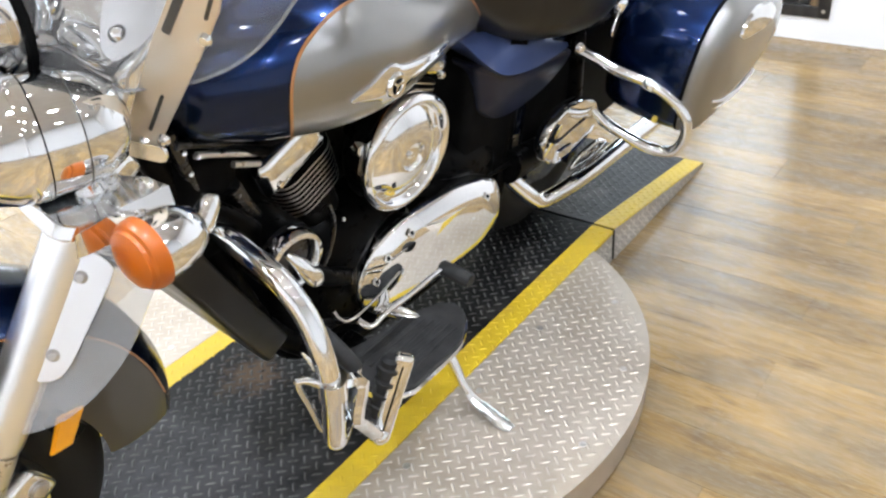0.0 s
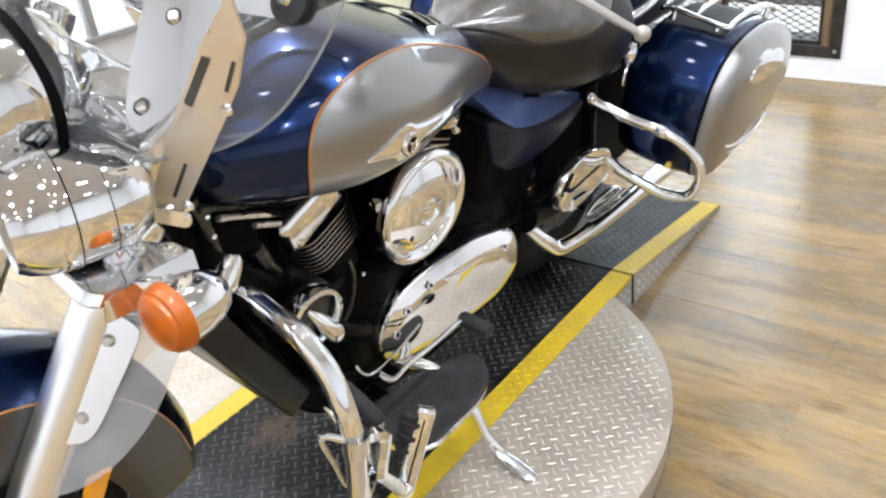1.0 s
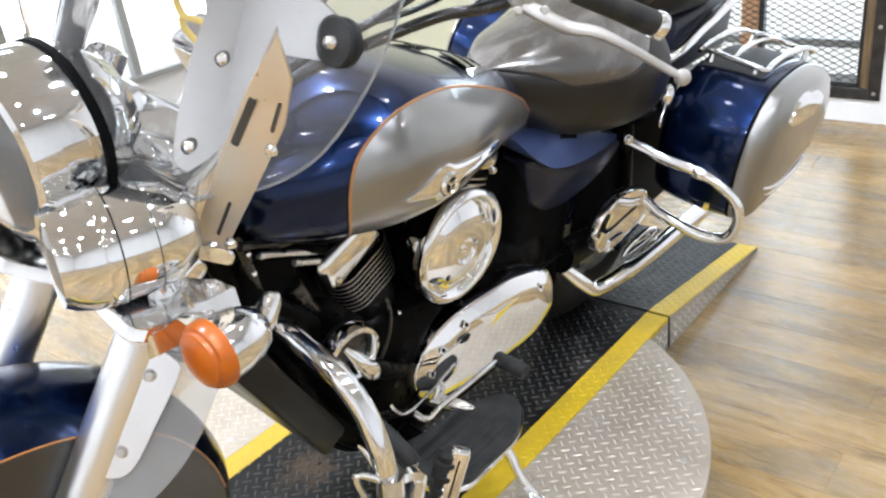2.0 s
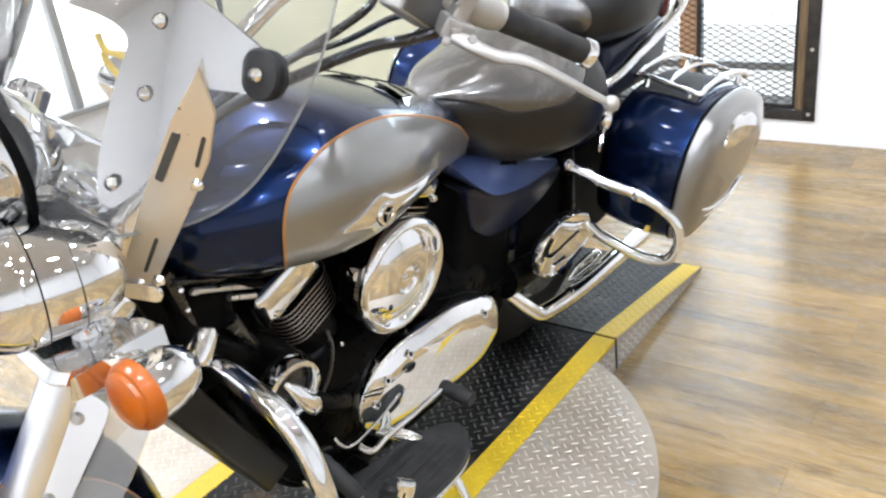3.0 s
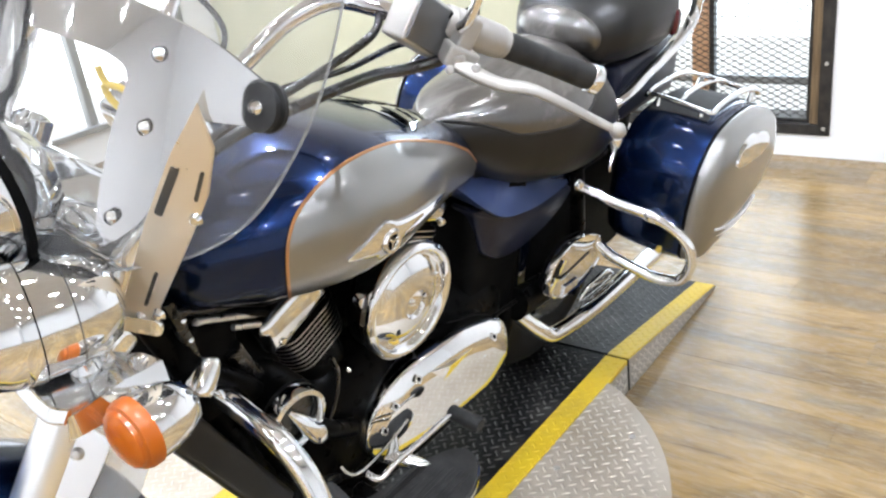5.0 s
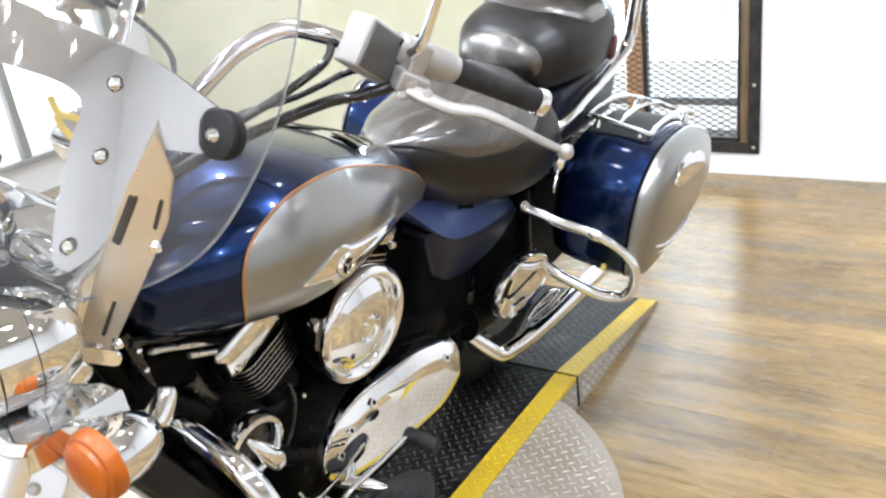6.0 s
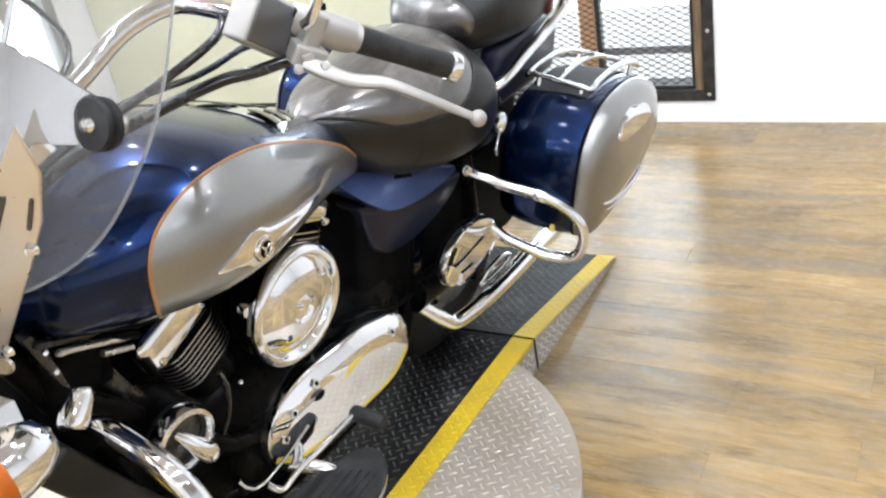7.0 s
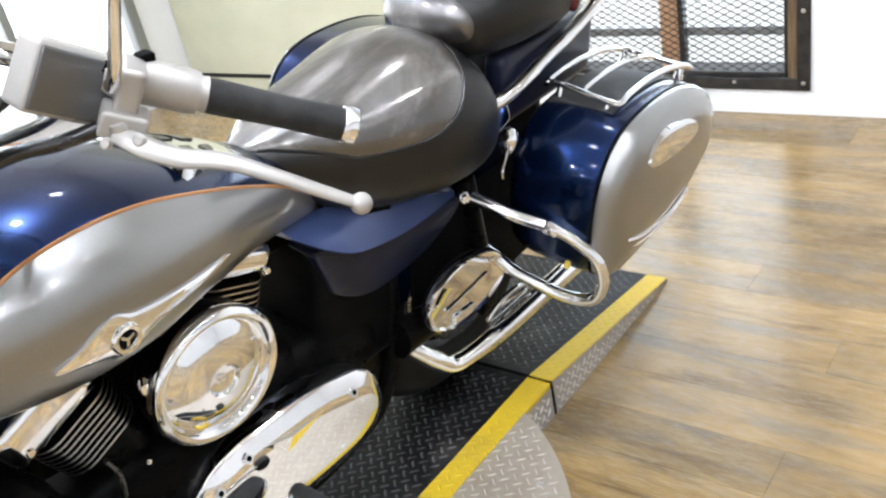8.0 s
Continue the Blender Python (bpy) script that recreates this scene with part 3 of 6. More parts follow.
def lugs(name, inside, y_range, x_range, place, material, parent, pitch=0.0235, label="", tall=0.0018):
    """Raised tread bars at plus and minus 45 degrees over a flat region; place lifts (x, y) to the surface and gives its normal axes."""
    vs, fs = [], []
    half = pitch / math.sqrt(2)
    reach = int((max(abs(v) for v in x_range) + max(abs(v) for v in y_range)) / pitch) + 2
    for i in range(-reach, reach + 1):
        for j in range(-reach, reach + 1):
            x, y = (i - j) * half, (i + j) * half
            if not (x_range[0] <= x <= x_range[1] and y_range[0] <= y <= y_range[1]):
                continue
            if not inside(x, y, 0.013):
                continue
            a = radians(45 if (i + j) % 2 else -45)
            c, s = math.cos(a), math.sin(a)
            L, W, H = 0.0135, 0.0029, tall
            k = len(vs)
            for u, v, h in ((-L, 0, 0), (-L * 0.55, -W, 0), (L * 0.55, -W, 0), (L, 0, 0), (L * 0.55, W, 0), (-L * 0.55, W, 0),
                            (-L * 0.6, 0, H * 0.85), (-L * 0.3, -W * 0.5, H), (L * 0.3, -W * 0.5, H), (L * 0.6, 0, H * 0.85), (L * 0.3, W * 0.5, H), (-L * 0.3, W * 0.5, H)):
                vs.append(place(x + u * c - v * s, y + u * s + v * c, h))
            for q in range(6):
                fs.append((k + q, k + (q + 1) % 6, k + 6 + (q + 1) % 6, k + 6 + q))
            fs.append(tuple(k + 6 + q for q in range(6)))
    me = bpy.data.meshes.new(name)
    me.from_pydata(vs, [], fs)
    me.materials.append(material)
    me.shade_smooth()
    ob = new(name, me)
    ob.parent = parent
    tagged(ob, label, kind="stuff")
    return ob


def on_top(x, y, h):
    return (x, y, TOP + h - 0.0001)


table = empty("turntable", pose(0, 0, 0), "round steel tread-plate motorcycle turntable with black runway and yellow edges", "turntable")
part("runway_plate", block(XI0, XI1 - 0.0006, Y0, Y1, TOP - 0.012, TOP, 0.0008), PLATE_DARK, table, "black painted tread-plate runway", smooth=False)
lugs("runway_tread", lambda x, y, e: XI0 + e < x < XI1 - e and Y0 + e < y < Y1 - e, (Y0, Y1), (XI0, XI1), on_top, LUG_DARK, table)
for a, b in ((XI1, XO1), (XO0, XI0 - 0.0006)):
    st = part("safety_stripe", block(a, b, Y0, Y1, TOP - 0.012, TOP + 0.0004, 0.0006), PLATE_YELLOW, table, "yellow painted edge stripe", smooth=False)
    lugs("stripe_tread", lambda x, y, e, a=a, b=b: a + 0.004 < x < b - 0.004 and Y0 + e < y < Y1 - e, (Y0, Y1), (a - 0.02, b + 0.02), on_top, PLATE_YELLOW, st)
for sgn, xe in ((1, XO1 + 0.0006), (-1, XO0 - 0.0006)):
    pts = []
    a0 = math.acos(max(-1, min(1, sgn * (xe - TX) / TR)))
    for k in range(49):
        a = -a0 + 2 * a0 * k / 48
        pts.append((TX + sgn * TR * math.cos(a), TY + TR * math.sin(a)))
    bm = slab(pts if sgn > 0 else pts[::-1], 0.012, pose(0, 0, TOP - 0.012), 0.001)
    wing = part("side_plate", bm, PLATE, table, "bare steel tread-plate segment")
    lugs("side_tread", lambda x, y, e, sgn=sgn, xe=xe: sgn * (x - xe) > e * 0.6 and math.hypot(x - TX, y - TY) < TR - e, (TY - TR, TY + TR), (min(xe, xe + sgn * 0.5), max(xe, xe + sgn * 0.5)), on_top, LUG_BARE, wing)
    spots = [(TX + sgn * (TR - 0.055) * math.cos(radians(ang)), TY + (TR - 0.055) * math.sin(radians(ang))) for ang in (-50, -27, -4, 19, 42)]
    spots += [(xe + sgn * 0.05, y) for y in (TY - 0.28, TY - 0.02, TY + 0.24)]
    for x, y in spots:
        part("screw", lathe([(0.0, 0.0), (0.008, 0.0), (0.0078, 0.0018), (0.003, 0.0022), (0.0, 0.001)], pose(x, y, TOP), 12), SCREW, wing)
# rim below the plate, and the runway's skirts outside the disc
rim = lathe([(TR - 0.02, LOW), (TR - 0.012, LOW + 0.004), (TR - 0.004, 0.022), (TR - 0.003, TOP - 0.0125), (TR - 0.03, TOP - 0.0125)], pose(TX, TY, 0), 96)
part("rim", rim, PLATE, table, "bare steel rim")


def sloped(y, h, y_a, y_b, z_b):
    t = min(max((y - y_a) / (y_b - y_a), 0), 1)
    return TOP + (z_b - TOP) * t + h


for sgn in (1, -1):
    ye = Y1 if sgn > 0 else Y0
    yc = TY + sgn * 0.60
    for x0, x1, tag in ((XO1 - 0.012, XO1 - 0.001, 1), (XO0 + 0.001, XO0 + 0.012, -1)):
        sk = part("skirt", block(x0, x1, min(yc, ye), max(yc, ye), LOW, TOP - 0.0125), SIDE_PLATE, table, smooth=False)
        lugs("skirt_tread", lambda u, v, e: LOW + 0.01 < v < TOP - 0.02 and min(yc, ye) + 0.01 < u < max(yc, ye) - 0.01, (0, TOP), (min(yc, ye), max(yc, ye)),
             lambda u, v, h, tag=tag, x0=x0, x1=x1: ((x1 + h) if tag > 0 else (x0 - h), u, v), LUG_SIDE, sk, 0.0215, "", 0.0024)


def ramp(y_a, y_b, label):
    """A wedge that leads from the runway's end down to the floor."""
    ob = empty("ramp", pose(0, 0, 0), label, "ramp", "loading ramps")
    z_b = LOW + 0.012
    d = 1 if y_b > y_a else -1

    def wedge(x0, x1, low, lift=0.0):
        bm = bmesh.new()
        v = [bm.verts.new(p) for p in ((x0, y_a, low), (x1, y_a, low), (x1, y_b, LOW), (x0, y_b, LOW), (x0, y_a, TOP + lift), (x1, y_a, TOP + lift), (x1, y_b, z_b + lift), (x0, y_b, z_b + lift))]
        for f in ((0, 1, 2, 3), (4, 5, 6, 7), (0, 1, 5, 4), (1, 2, 6, 5), (2, 3, 7, 6), (3, 0, 4, 7)):
            bm.faces.new([v[i] for i in f])
        return bm
    lift = lambda x, y, h: (x, y, sloped(y, h - 0.0001, y_a, y_b, z_b))
    lo, hi = min(y_a, y_b), max(y_a, y_b)
    part("ramp_plate", wedge(XI0, XI1 - 0.0006, LOW), PLATE_DARK, ob, "black painted tread plate", smooth=False)
    lugs("ramp_tread", lambda x, y, e: XI0 + e < x < XI1 - e and lo + e < y < hi - e, (lo, hi), (XI0, XI1), lift, LUG_DARK, ob)
    for a, b in ((XI1, XO1 - 0.001), (XO0 + 0.001, XI0 - 0.0006)):
        st = part("safety_stripe", wedge(a, b, LOW, 0.0004), PLATE_YELLOW, ob, "yellow painted edge stripe", smooth=False)
        lugs("stripe_tread", lambda x, y, e, a=a, b=b: a + 0.004 < x < b - 0.004 and lo + e < y < hi - e, (lo, hi), (a - 0.02, b + 0.02), lift, PLATE_YELLOW, st)
    for x, tag in ((XO1, 1), (XO0, -1)):
        bm = wedge(x - 0.0009, x + 0.0009, LOW, -0.003)
        side = part("side_plate", bm, SIDE_PLATE, ob, smooth=False)
        lugs("side_tread", lambda u, v, e: v > LOW + 0.008 and v < sloped(u, -0.012, y_a, y_b, z_b) and lo + 0.012 < u < hi - 0.012, (0, TOP), (lo, hi),
             lambda u, v, h, x=x, tag=tag: (x + tag * (h + 0.0008), u, v), LUG_SIDE, side, 0.0215, "", 0.0024)
    part("end_edge", block(XO0, XO1, y_a - d * 0.006, y_a - d * 0.0005, LOW + 0.002, TOP - 0.002) if d > 0 else block(XO0, XO1, y_a + 0.0005, y_a + 0.006, LOW + 0.002, TOP - 0.002), MATT, ob, smooth=False)
    return ob


ramp(Y1 + 0.010, 1.69, "tread-plate loading ramp with yellow edges behind the turntable")
ramp(Y0 - 0.010, -1.14, "tread-plate loading ramp with yellow edges before the turntable")


# ---- motorcycle ----
bike = empty("motorcycle", BIKE, "blue and silver touring motorcycle leaning on its side stand", "motorcycle")


def sec(table, y):
    """Smooth values of a table of rows (y, ...) at y."""
    k = 0
    while k < len(table) - 2 and table[k + 1][0] <= y:
        k += 1
    p = [np.array(table[min(max(j, 0), len(table) - 1)], float) for j in (k - 1, k, k + 1, k + 2)]
    u = min(max((y - p[1][0]) / (p[2][0] - p[1][0]), 0), 1)
    v = 0.5 * (2 * p[1] + (p[2] - p[0]) * u + (2 * p[0] - 5 * p[1] + 4 * p[2] - p[3]) * u * u + (3 * p[1] - p[0] - 3 * p[2] + p[3]) * u**3)
    return [float(c) for c in v[1:]]


def oval(w, zt, zb, a, power, crown=0.0):
    """A point of a rounded oval; crown is the power of its upper half, where it differs."""
    c, s = math.cos(a), math.sin(a)
    e = 2 / (crown if crown and s > 0 else power)
    return w * math.copysign(abs(c) ** e, c), (zt + zb) / 2 + (zt - zb) / 2 * math.copysign(abs(s) ** e, s)


def body(table, power=2.5, segs=48, steps=44, grow=0.0, crown=None):
    """A long body whose cross-sections are rounded ovals: rows of y, half width, top, bottom."""
    y0, y1 = table[0][0], table[-1][0]
    rings = []
    for i in range(steps + 1):
        y = y0 + (y1 - y0) * i / steps
        w, zt, zb = sec(table, y)
        rings.append([(q[0], y, q[1]) for q in (oval(w + grow, zt + grow, zb - grow, 2 * math.pi * k / segs, power, crown(y) if crown else 0.0) for k in range(segs))])
    return skin(rings)


def bulge(outline, stations, segs=9, axis_x=True):
    """A cushion-like cover: a closed outline (y, z), drawn in towards its middle at each station (x, scale)."""
    line = spline(outline, segs, True)
    cy, cz = sum(p[0] for p in line) / len(line), sum(p[1] for p in line) / len(line)
    return skin([[(x, cy + (p[0] - cy) * s, cz + (p[1] - cz) * s) for p in line] for x, s in stations])


# wheels
def wheel(name, y, z, r, width, label):
    ob = part(name, tube([(0, y + (r - width / 2) * math.cos(radians(a)), z + (r - width / 2) * math.sin(radians(a))) for a in range(0, 360, 15)], width / 2, 20, 3, closed=True), TYRE, bike, label)
    ax = aim((0, y, z), (1, 0, 0))
    part("rim", lathe([(r - width * 1.05, -0.045), (r - width * 0.9, -0.05), (r - width * 0.85, 0), (r - width * 0.9, 0.05), (r - width * 1.05, 0.045), (r - width * 1.2, 0), (r - width * 1.05, -0.045)], ax, 56), CHROME, ob)
    part("hub", lathe([(0.0, -0.08), (0.045, -0.08), (0.055, -0.05), (0.04, 0), (0.055, 0.05), (0.045, 0.08), (0.0, 0.08)], ax, 32), ALU, ob)
    bm = bmesh.new()
    for k in range(10):
        a = 2 * math.pi * k / 10
        tube([(0.02, y + 0.045 * math.cos(a), z + 0.045 * math.sin(a)), (0.0, y + (r - width * 1.08) * math.cos(a), z + (r - width * 1.08) * math.sin(a))], [0.014, 0.010], 8, 1, bm)
    part("spokes", bm, ALU, ob)
    for sx in (-0.085, 0.085):
        part("brake_disc", lathe([(0.09, -0.0025), (0.148, -0.0025), (0.148, 0.0025), (0.09, 0.0025), (0.09, -0.0025)], aim((sx, y, z), (1, 0, 0)), 48), STEEL, ob)
    return ob


AX_F, AX_R, AX_Z = -0.75, 0.955, 0.32
wheel("front_wheel", AX_F, AX_Z, 0.325, 0.13, "black front tyre on a cast wheel")
wheel("rear_wheel", AX_R, AX_Z, 0.325, 0.15, "black rear tyre on a cast wheel")


def fender(y, z, r, half, drop, a0, a1, name, label):
    """A deep mudguard: an arch over the wheel with sides that hang down, hollow beneath, its tail rounded off."""
    rings = []
    prof = [(-half, -drop), (-half * 1.03, -drop * 0.6), (-half, -drop * 0.28), (-half * 0.82, -0.028), (-half * 0.45, -0.006), (0, 0.0), (half * 0.45, -0.006), (half * 0.82, -0.028), (half, -drop * 0.28), (half * 1.03, -drop * 0.6), (half, -drop)]
    inner = [(x * 0.96, h - 0.004 if abs(x) < half * 0.9 else h) for x, h in prof[::-1]]
    for k in range(41):
        ring = []
        for x, h in prof + inner:
            a = radians(tail_at(h, drop, a0) + (a1 - tail_at(h, drop, a0)) * k / 40)
            ring.append((x, y + (r + h) * math.cos(a), z + (r + h) * math.sin(a)))
        rings.append(ring)
    return part(name, skin(rings), BLUE, bike, label)


def tail_at(h, drop, a0):
    """The angle at which the tail ends, at a depth below the crown."""
    u = abs(-h / drop - 0.62) / 0.62
    return a0 + 7 * u ** 2.4


FY, FZ, FR = -0.72, 0.335, 0.425
fen = fender(FY, FZ, FR, 0.092, 0.158, 1, 160, "front_fender", "dark blue deep front mudguard with dark grey sides")
for sx in (-1, 1):
    rings = []
    for k in range(41):
        t = min((k + 16) / 18, (40 - k) / 8, 1) ** 0.5
        ring = []
        for j, h in enumerate(np.linspace(0.160, 0.160 - 0.113 * t - 0.002, 8)):
            e = tail_at(-h, 0.158, 1.5)
            a = radians(e + (150 - e) * k / 40)
            ring.append((sx * (0.0955 if 0 < j < 7 else 0.093), FY + (FR - h) * math.cos(a), FZ + (FR - h) * math.sin(a)))
        rings.append(ring)
    part("side_panel", skin(rings, closed_ring=False, cap=False), GUNMETAL, fen, "dark grey metallic lower panel")
    part("pinstripe", tube([(sx * 0.0945, FY + (FR - 0.045) * math.cos(radians(a)), FZ + (FR - 0.045) * math.sin(radians(a))) for a in range(10, 136, 9)], 0.0016, 6, 3), STRIPE, fen)
fender(AX_R, AX_Z, 0.372, 0.095, 0.13, -12, 158, "rear_fender", "dark blue rear mudguard")

# fork
for sx in (1, -1):
    x = sx * 0.115
    def leg(z):
        return (x, -0.45 - (0.80 - z) * 0.63, z)
    fork = part("fork_leg", tube([leg(1.04), leg(0.30)], 0.021, 20, 1), STEEL, bike, "polished fork leg")
    part("fork_cover", tube([leg(0.93), leg(0.90), leg(0.70), leg(0.56), leg(0.54)], [0.026, 0.032, 0.032, 0.031, 0.026], 24, 4), PEARL, fork, "bright steel fork shroud")
    part("fork_slider", tube([leg(0.535), leg(0.52), leg(0.36), leg(0.30)], [0.027, 0.029, 0.029, 0.024], 20, 4), ALU, fork)
    part("reflector", slab([(-0.020, -0.034), (0.012, -0.030), (0.026, 0.026), (-0.012, 0.026)], 0.008, Matrix.Translation((sx * 0.146, -0.540, 0.535)) @ Matrix.Rotation(radians(90), 4, "Z") @ Matrix.Rotation(radians(90), 4, "X") @ pose(0, 0, 0, 0, 0, -14), 0.002), REFLECTOR, fork, "amber side reflector")
    part("reflector_stay", block(-0.012, 0.012, -0.014, 0.014, -0.03, 0.02, 0.004, None, pose(sx * 0.137, -0.535, 0.53, 30, 0, 0)), BLACK, fork)
    cal = part("brake_caliper", block(-0.03, 0.03, -0.05, 0.05, -0.035, 0.035, 0.014, None, pose(sx * 0.10, -0.615, 0.42, 30, 0, 0)), STEEL, fork, "polished brake caliper")
    for dy in (-0.028, 0.028):
        part("bolt", bolt_head((sx * 0.13, -0.615 + dy, 0.42 + dy * 0.5), (sx, 0, 0), 0.012, 0.008), SCREW, cal)
part("fork_yoke", block(-0.15, 0.15, -0.05, 0.05, -0.02, 0.02, 0.015, None, pose(0, -0.33, 1.0, 32, 0, 0)), CHROME, bike, "chrome fork yoke")
for x in (-0.115, 0.115):
    part("fork_cap", tube([(x, -0.338, 1.000), (x, -0.300, 1.062), (x, -0.296, 1.070), (x, -0.292, 1.076)], [0.027, 0.027, 0.024, 0.012], 24, 2), CHROME, bike, "chrome fork cap")
part("fork_yoke", block(-0.15, 0.15, -0.04, 0.04, -0.02, 0.02, 0.015, None, pose(0, -0.40, 0.86, 32, 0, 0)), CHROME, bike)

# headlamp, auxiliary lamp and its bar, turn signal
HEAD = aim((0.0, -0.505, 1.045), (0, 1, 0.05))
hl = part("headlight", lathe([(0.0, 0.15), (0.03, 0.148), (0.065, 0.13), (0.09, 0.095), (0.102, 0.05), (0.106, 0.0), (0.106, -0.02), (0.100, -0.025)], HEAD, 56), CHROME, bike, "chrome headlight shell")
part("gasket", lathe([(0.099, 0.058), (0.1035, 0.060), (0.1025, 0.069), (0.096, 0.071)], HEAD, 56), MATT, hl, "black rubber gasket")
part("rim", lathe([(0.100, -0.028), (0.112, -0.026), (0.114, -0.012), (0.112, 0.008), (0.106, 0.006)], HEAD, 56), CHROME, hl)
part("lens", lathe([(0.0, -0.048), (0.05, -0.044), (0.09, -0.034), (0.102, -0.026), (0.0, -0.02)], HEAD, 40), LAMP_GLASS, hl)


def passing_lamp(sx):
    m = aim((sx * 0.151, -0.495, 0.967), (sx * 0.30, 0.95, 0.0)) @ Matrix.Scale(1.06, 4)
    ob = part("passing_lamp", lathe([(0.0, 0.098), (0.02, 0.096), (0.042, 0.084), (0.055, 0.062), (0.0615, 0.032), (0.063, 0.004)], m, 48), CHROME, bike, "chrome bullet passing lamp")
    part("collar", lathe([(0.0622, 0.0035), (0.0646, 0.002), (0.0648, -0.010), (0.0628, -0.0135), (0.0615, -0.008)], m, 48), CHROME, ob)
    part("barrel", lathe([(0.0630, -0.0135), (0.0618, -0.028), (0.0570, -0.046), (0.0510, -0.056), (0.046, -0.052)], m, 48), CHROME, ob)
    part("groove", lathe([(0.0595, 0.0400), (0.0604, 0.0405), (0.0602, 0.0415), (0.0588, 0.042)], m, 48), GUNMETAL, ob)
    part("lens", lathe([(0.0, -0.060), (0.026, -0.058), (0.049, -0.052), (0.0, -0.046)], m, 32), LAMP_GLASS, ob)
    part("stalk", tube([(sx * 0.180, -0.460, 0.915), (sx * 0.180, -0.458, 0.899)], [0.018, 0.022], 14, 2), CHROME, ob)
    return ob


passing_lamp(1)
passing_lamp(-1)
TRAY = 0.897
edge = [(0.0, -0.547), (0.05, -0.531), (0.09, -0.514), (0.13, -0.513), (0.174, -0.519), (0.222, -0.524), (0.243, -0.515), (0.241, -0.49), (0.236, -0.46), (0.240, -0.396), (0.215, -0.400), (0.16, -0.440), (0.06, -0.452), (0.0, -0.455)]
full = edge + [(-x, y) for x, y in edge[::-1][1:-1]]
light_bar = part("light_bar", slab(full, 0.005, pose(0, 0, TRAY), 0.0015), SATIN, bike, "bent chrome light bar tray")
lip_line = [(sx * x, y) for sx, line in ((-1, edge[6:0:-1]), (1, edge[:7])) for x, y in line]
part("lip", skin([[(x * k, y + dy, TRAY + z) for k, dy, z in ((1.0, -0.009, -0.002), (1.0, -0.008, 0.002), (1.0, -0.001, 0.0125), (0.995, 0.002, 0.0125), (0.995, 0.004, -0.002))] for x, y in spline(lip_line, 5)]), SATIN, light_bar, "upturned front lip")
for sx in (1, -1):
    rim_line = spline([(0.2425, -0.518), (0.2430, -0.505), (0.2400, -0.475), (0.2375, -0.45), (0.2405, -0.396)], 6)
    rings = [[(sx * (x + dx * min(1.0, 0.25 + (y + 0.518) * 9)), y + 0.2 * dz, TRAY + 0.0045 + dz) for x, y in rim_line] for dx, dz in ((0.0, 0.0), (0.007, -0.010), (0.018, -0.026), (0.0165, -0.0265), (0.005, -0.012), (-0.002, -0.003))]
    part("flange", skin(rings, closed_ring=False, cap=False, closed=True), CHROME, light_bar, "folded side flange of the tray")
for bx, by in ((0.19, -0.435), (0.222, -0.415)):
    part("bolt", bolt_head((bx, by, TRAY + 0.005), (0, 0, 1), 0.009, 0.008), CHROME, light_bar)


def turn_signal(sx):
    m = aim((sx * 0.290, -0.463, 0.876), (sx * 0.02, 1, 0.02))
    ob = part("turn_signal", lathe([(0.0, 0.066), (0.012, 0.0645), (0.026, 0.055), (0.036, 0.035), (0.0395, 0.012), (0.040, -0.010), (0.036, -0.012)], m, 40), CHROME, bike, "chrome bullet turn signal with amber lens")
    part("lens", lathe([(0.0, -0.034), (0.014, -0.0335), (0.026, -0.031), (0.0335, -0.0270), (0.0345, -0.0225), (0.0385, -0.0205), (0.0415, -0.014), (0.0415, -0.004), (0.038, -0.002)], m, 40), GLASS_AMBER, ob, "amber turn signal lens")
    part("stalk", tube([(sx * 0.255, -0.44, 0.878), (sx * 0.235, -0.44, 0.88)], 0.014, 12, 2), CHROME, ob)
    return ob


turn_signal(1)
turn_signal(-1)

# windscreen with its plate and brackets
def ws(x, z, off=0.0):
    return (x, -0.46 + 3.0 * x * x + 0.45 * (z - 1.0) + off, z)


def screen_patch(outline, off, thick, steps=8, rings=6):
    """A sheet that follows the screen's curve within an outline (x, z)."""
    line = spline(outline, steps, True)
    cx, cz = sum(p[0] for p in line) / len(line), sum(p[1] for p in line) / len(line)
    def lay(o):
        return [[ws(cx + (p[0] - cx) * s, cz + (p[1] - cz) * s, o) for p in line] for s in [k / rings for k in range(1, rings + 1)]]
    front, back = lay(off), lay(off + thick)
    return skin([[ws(cx + (p[0] - cx) * 0.01, cz + (p[1] - cz) * 0.01, off) for p in line]] + front + back[::-1])


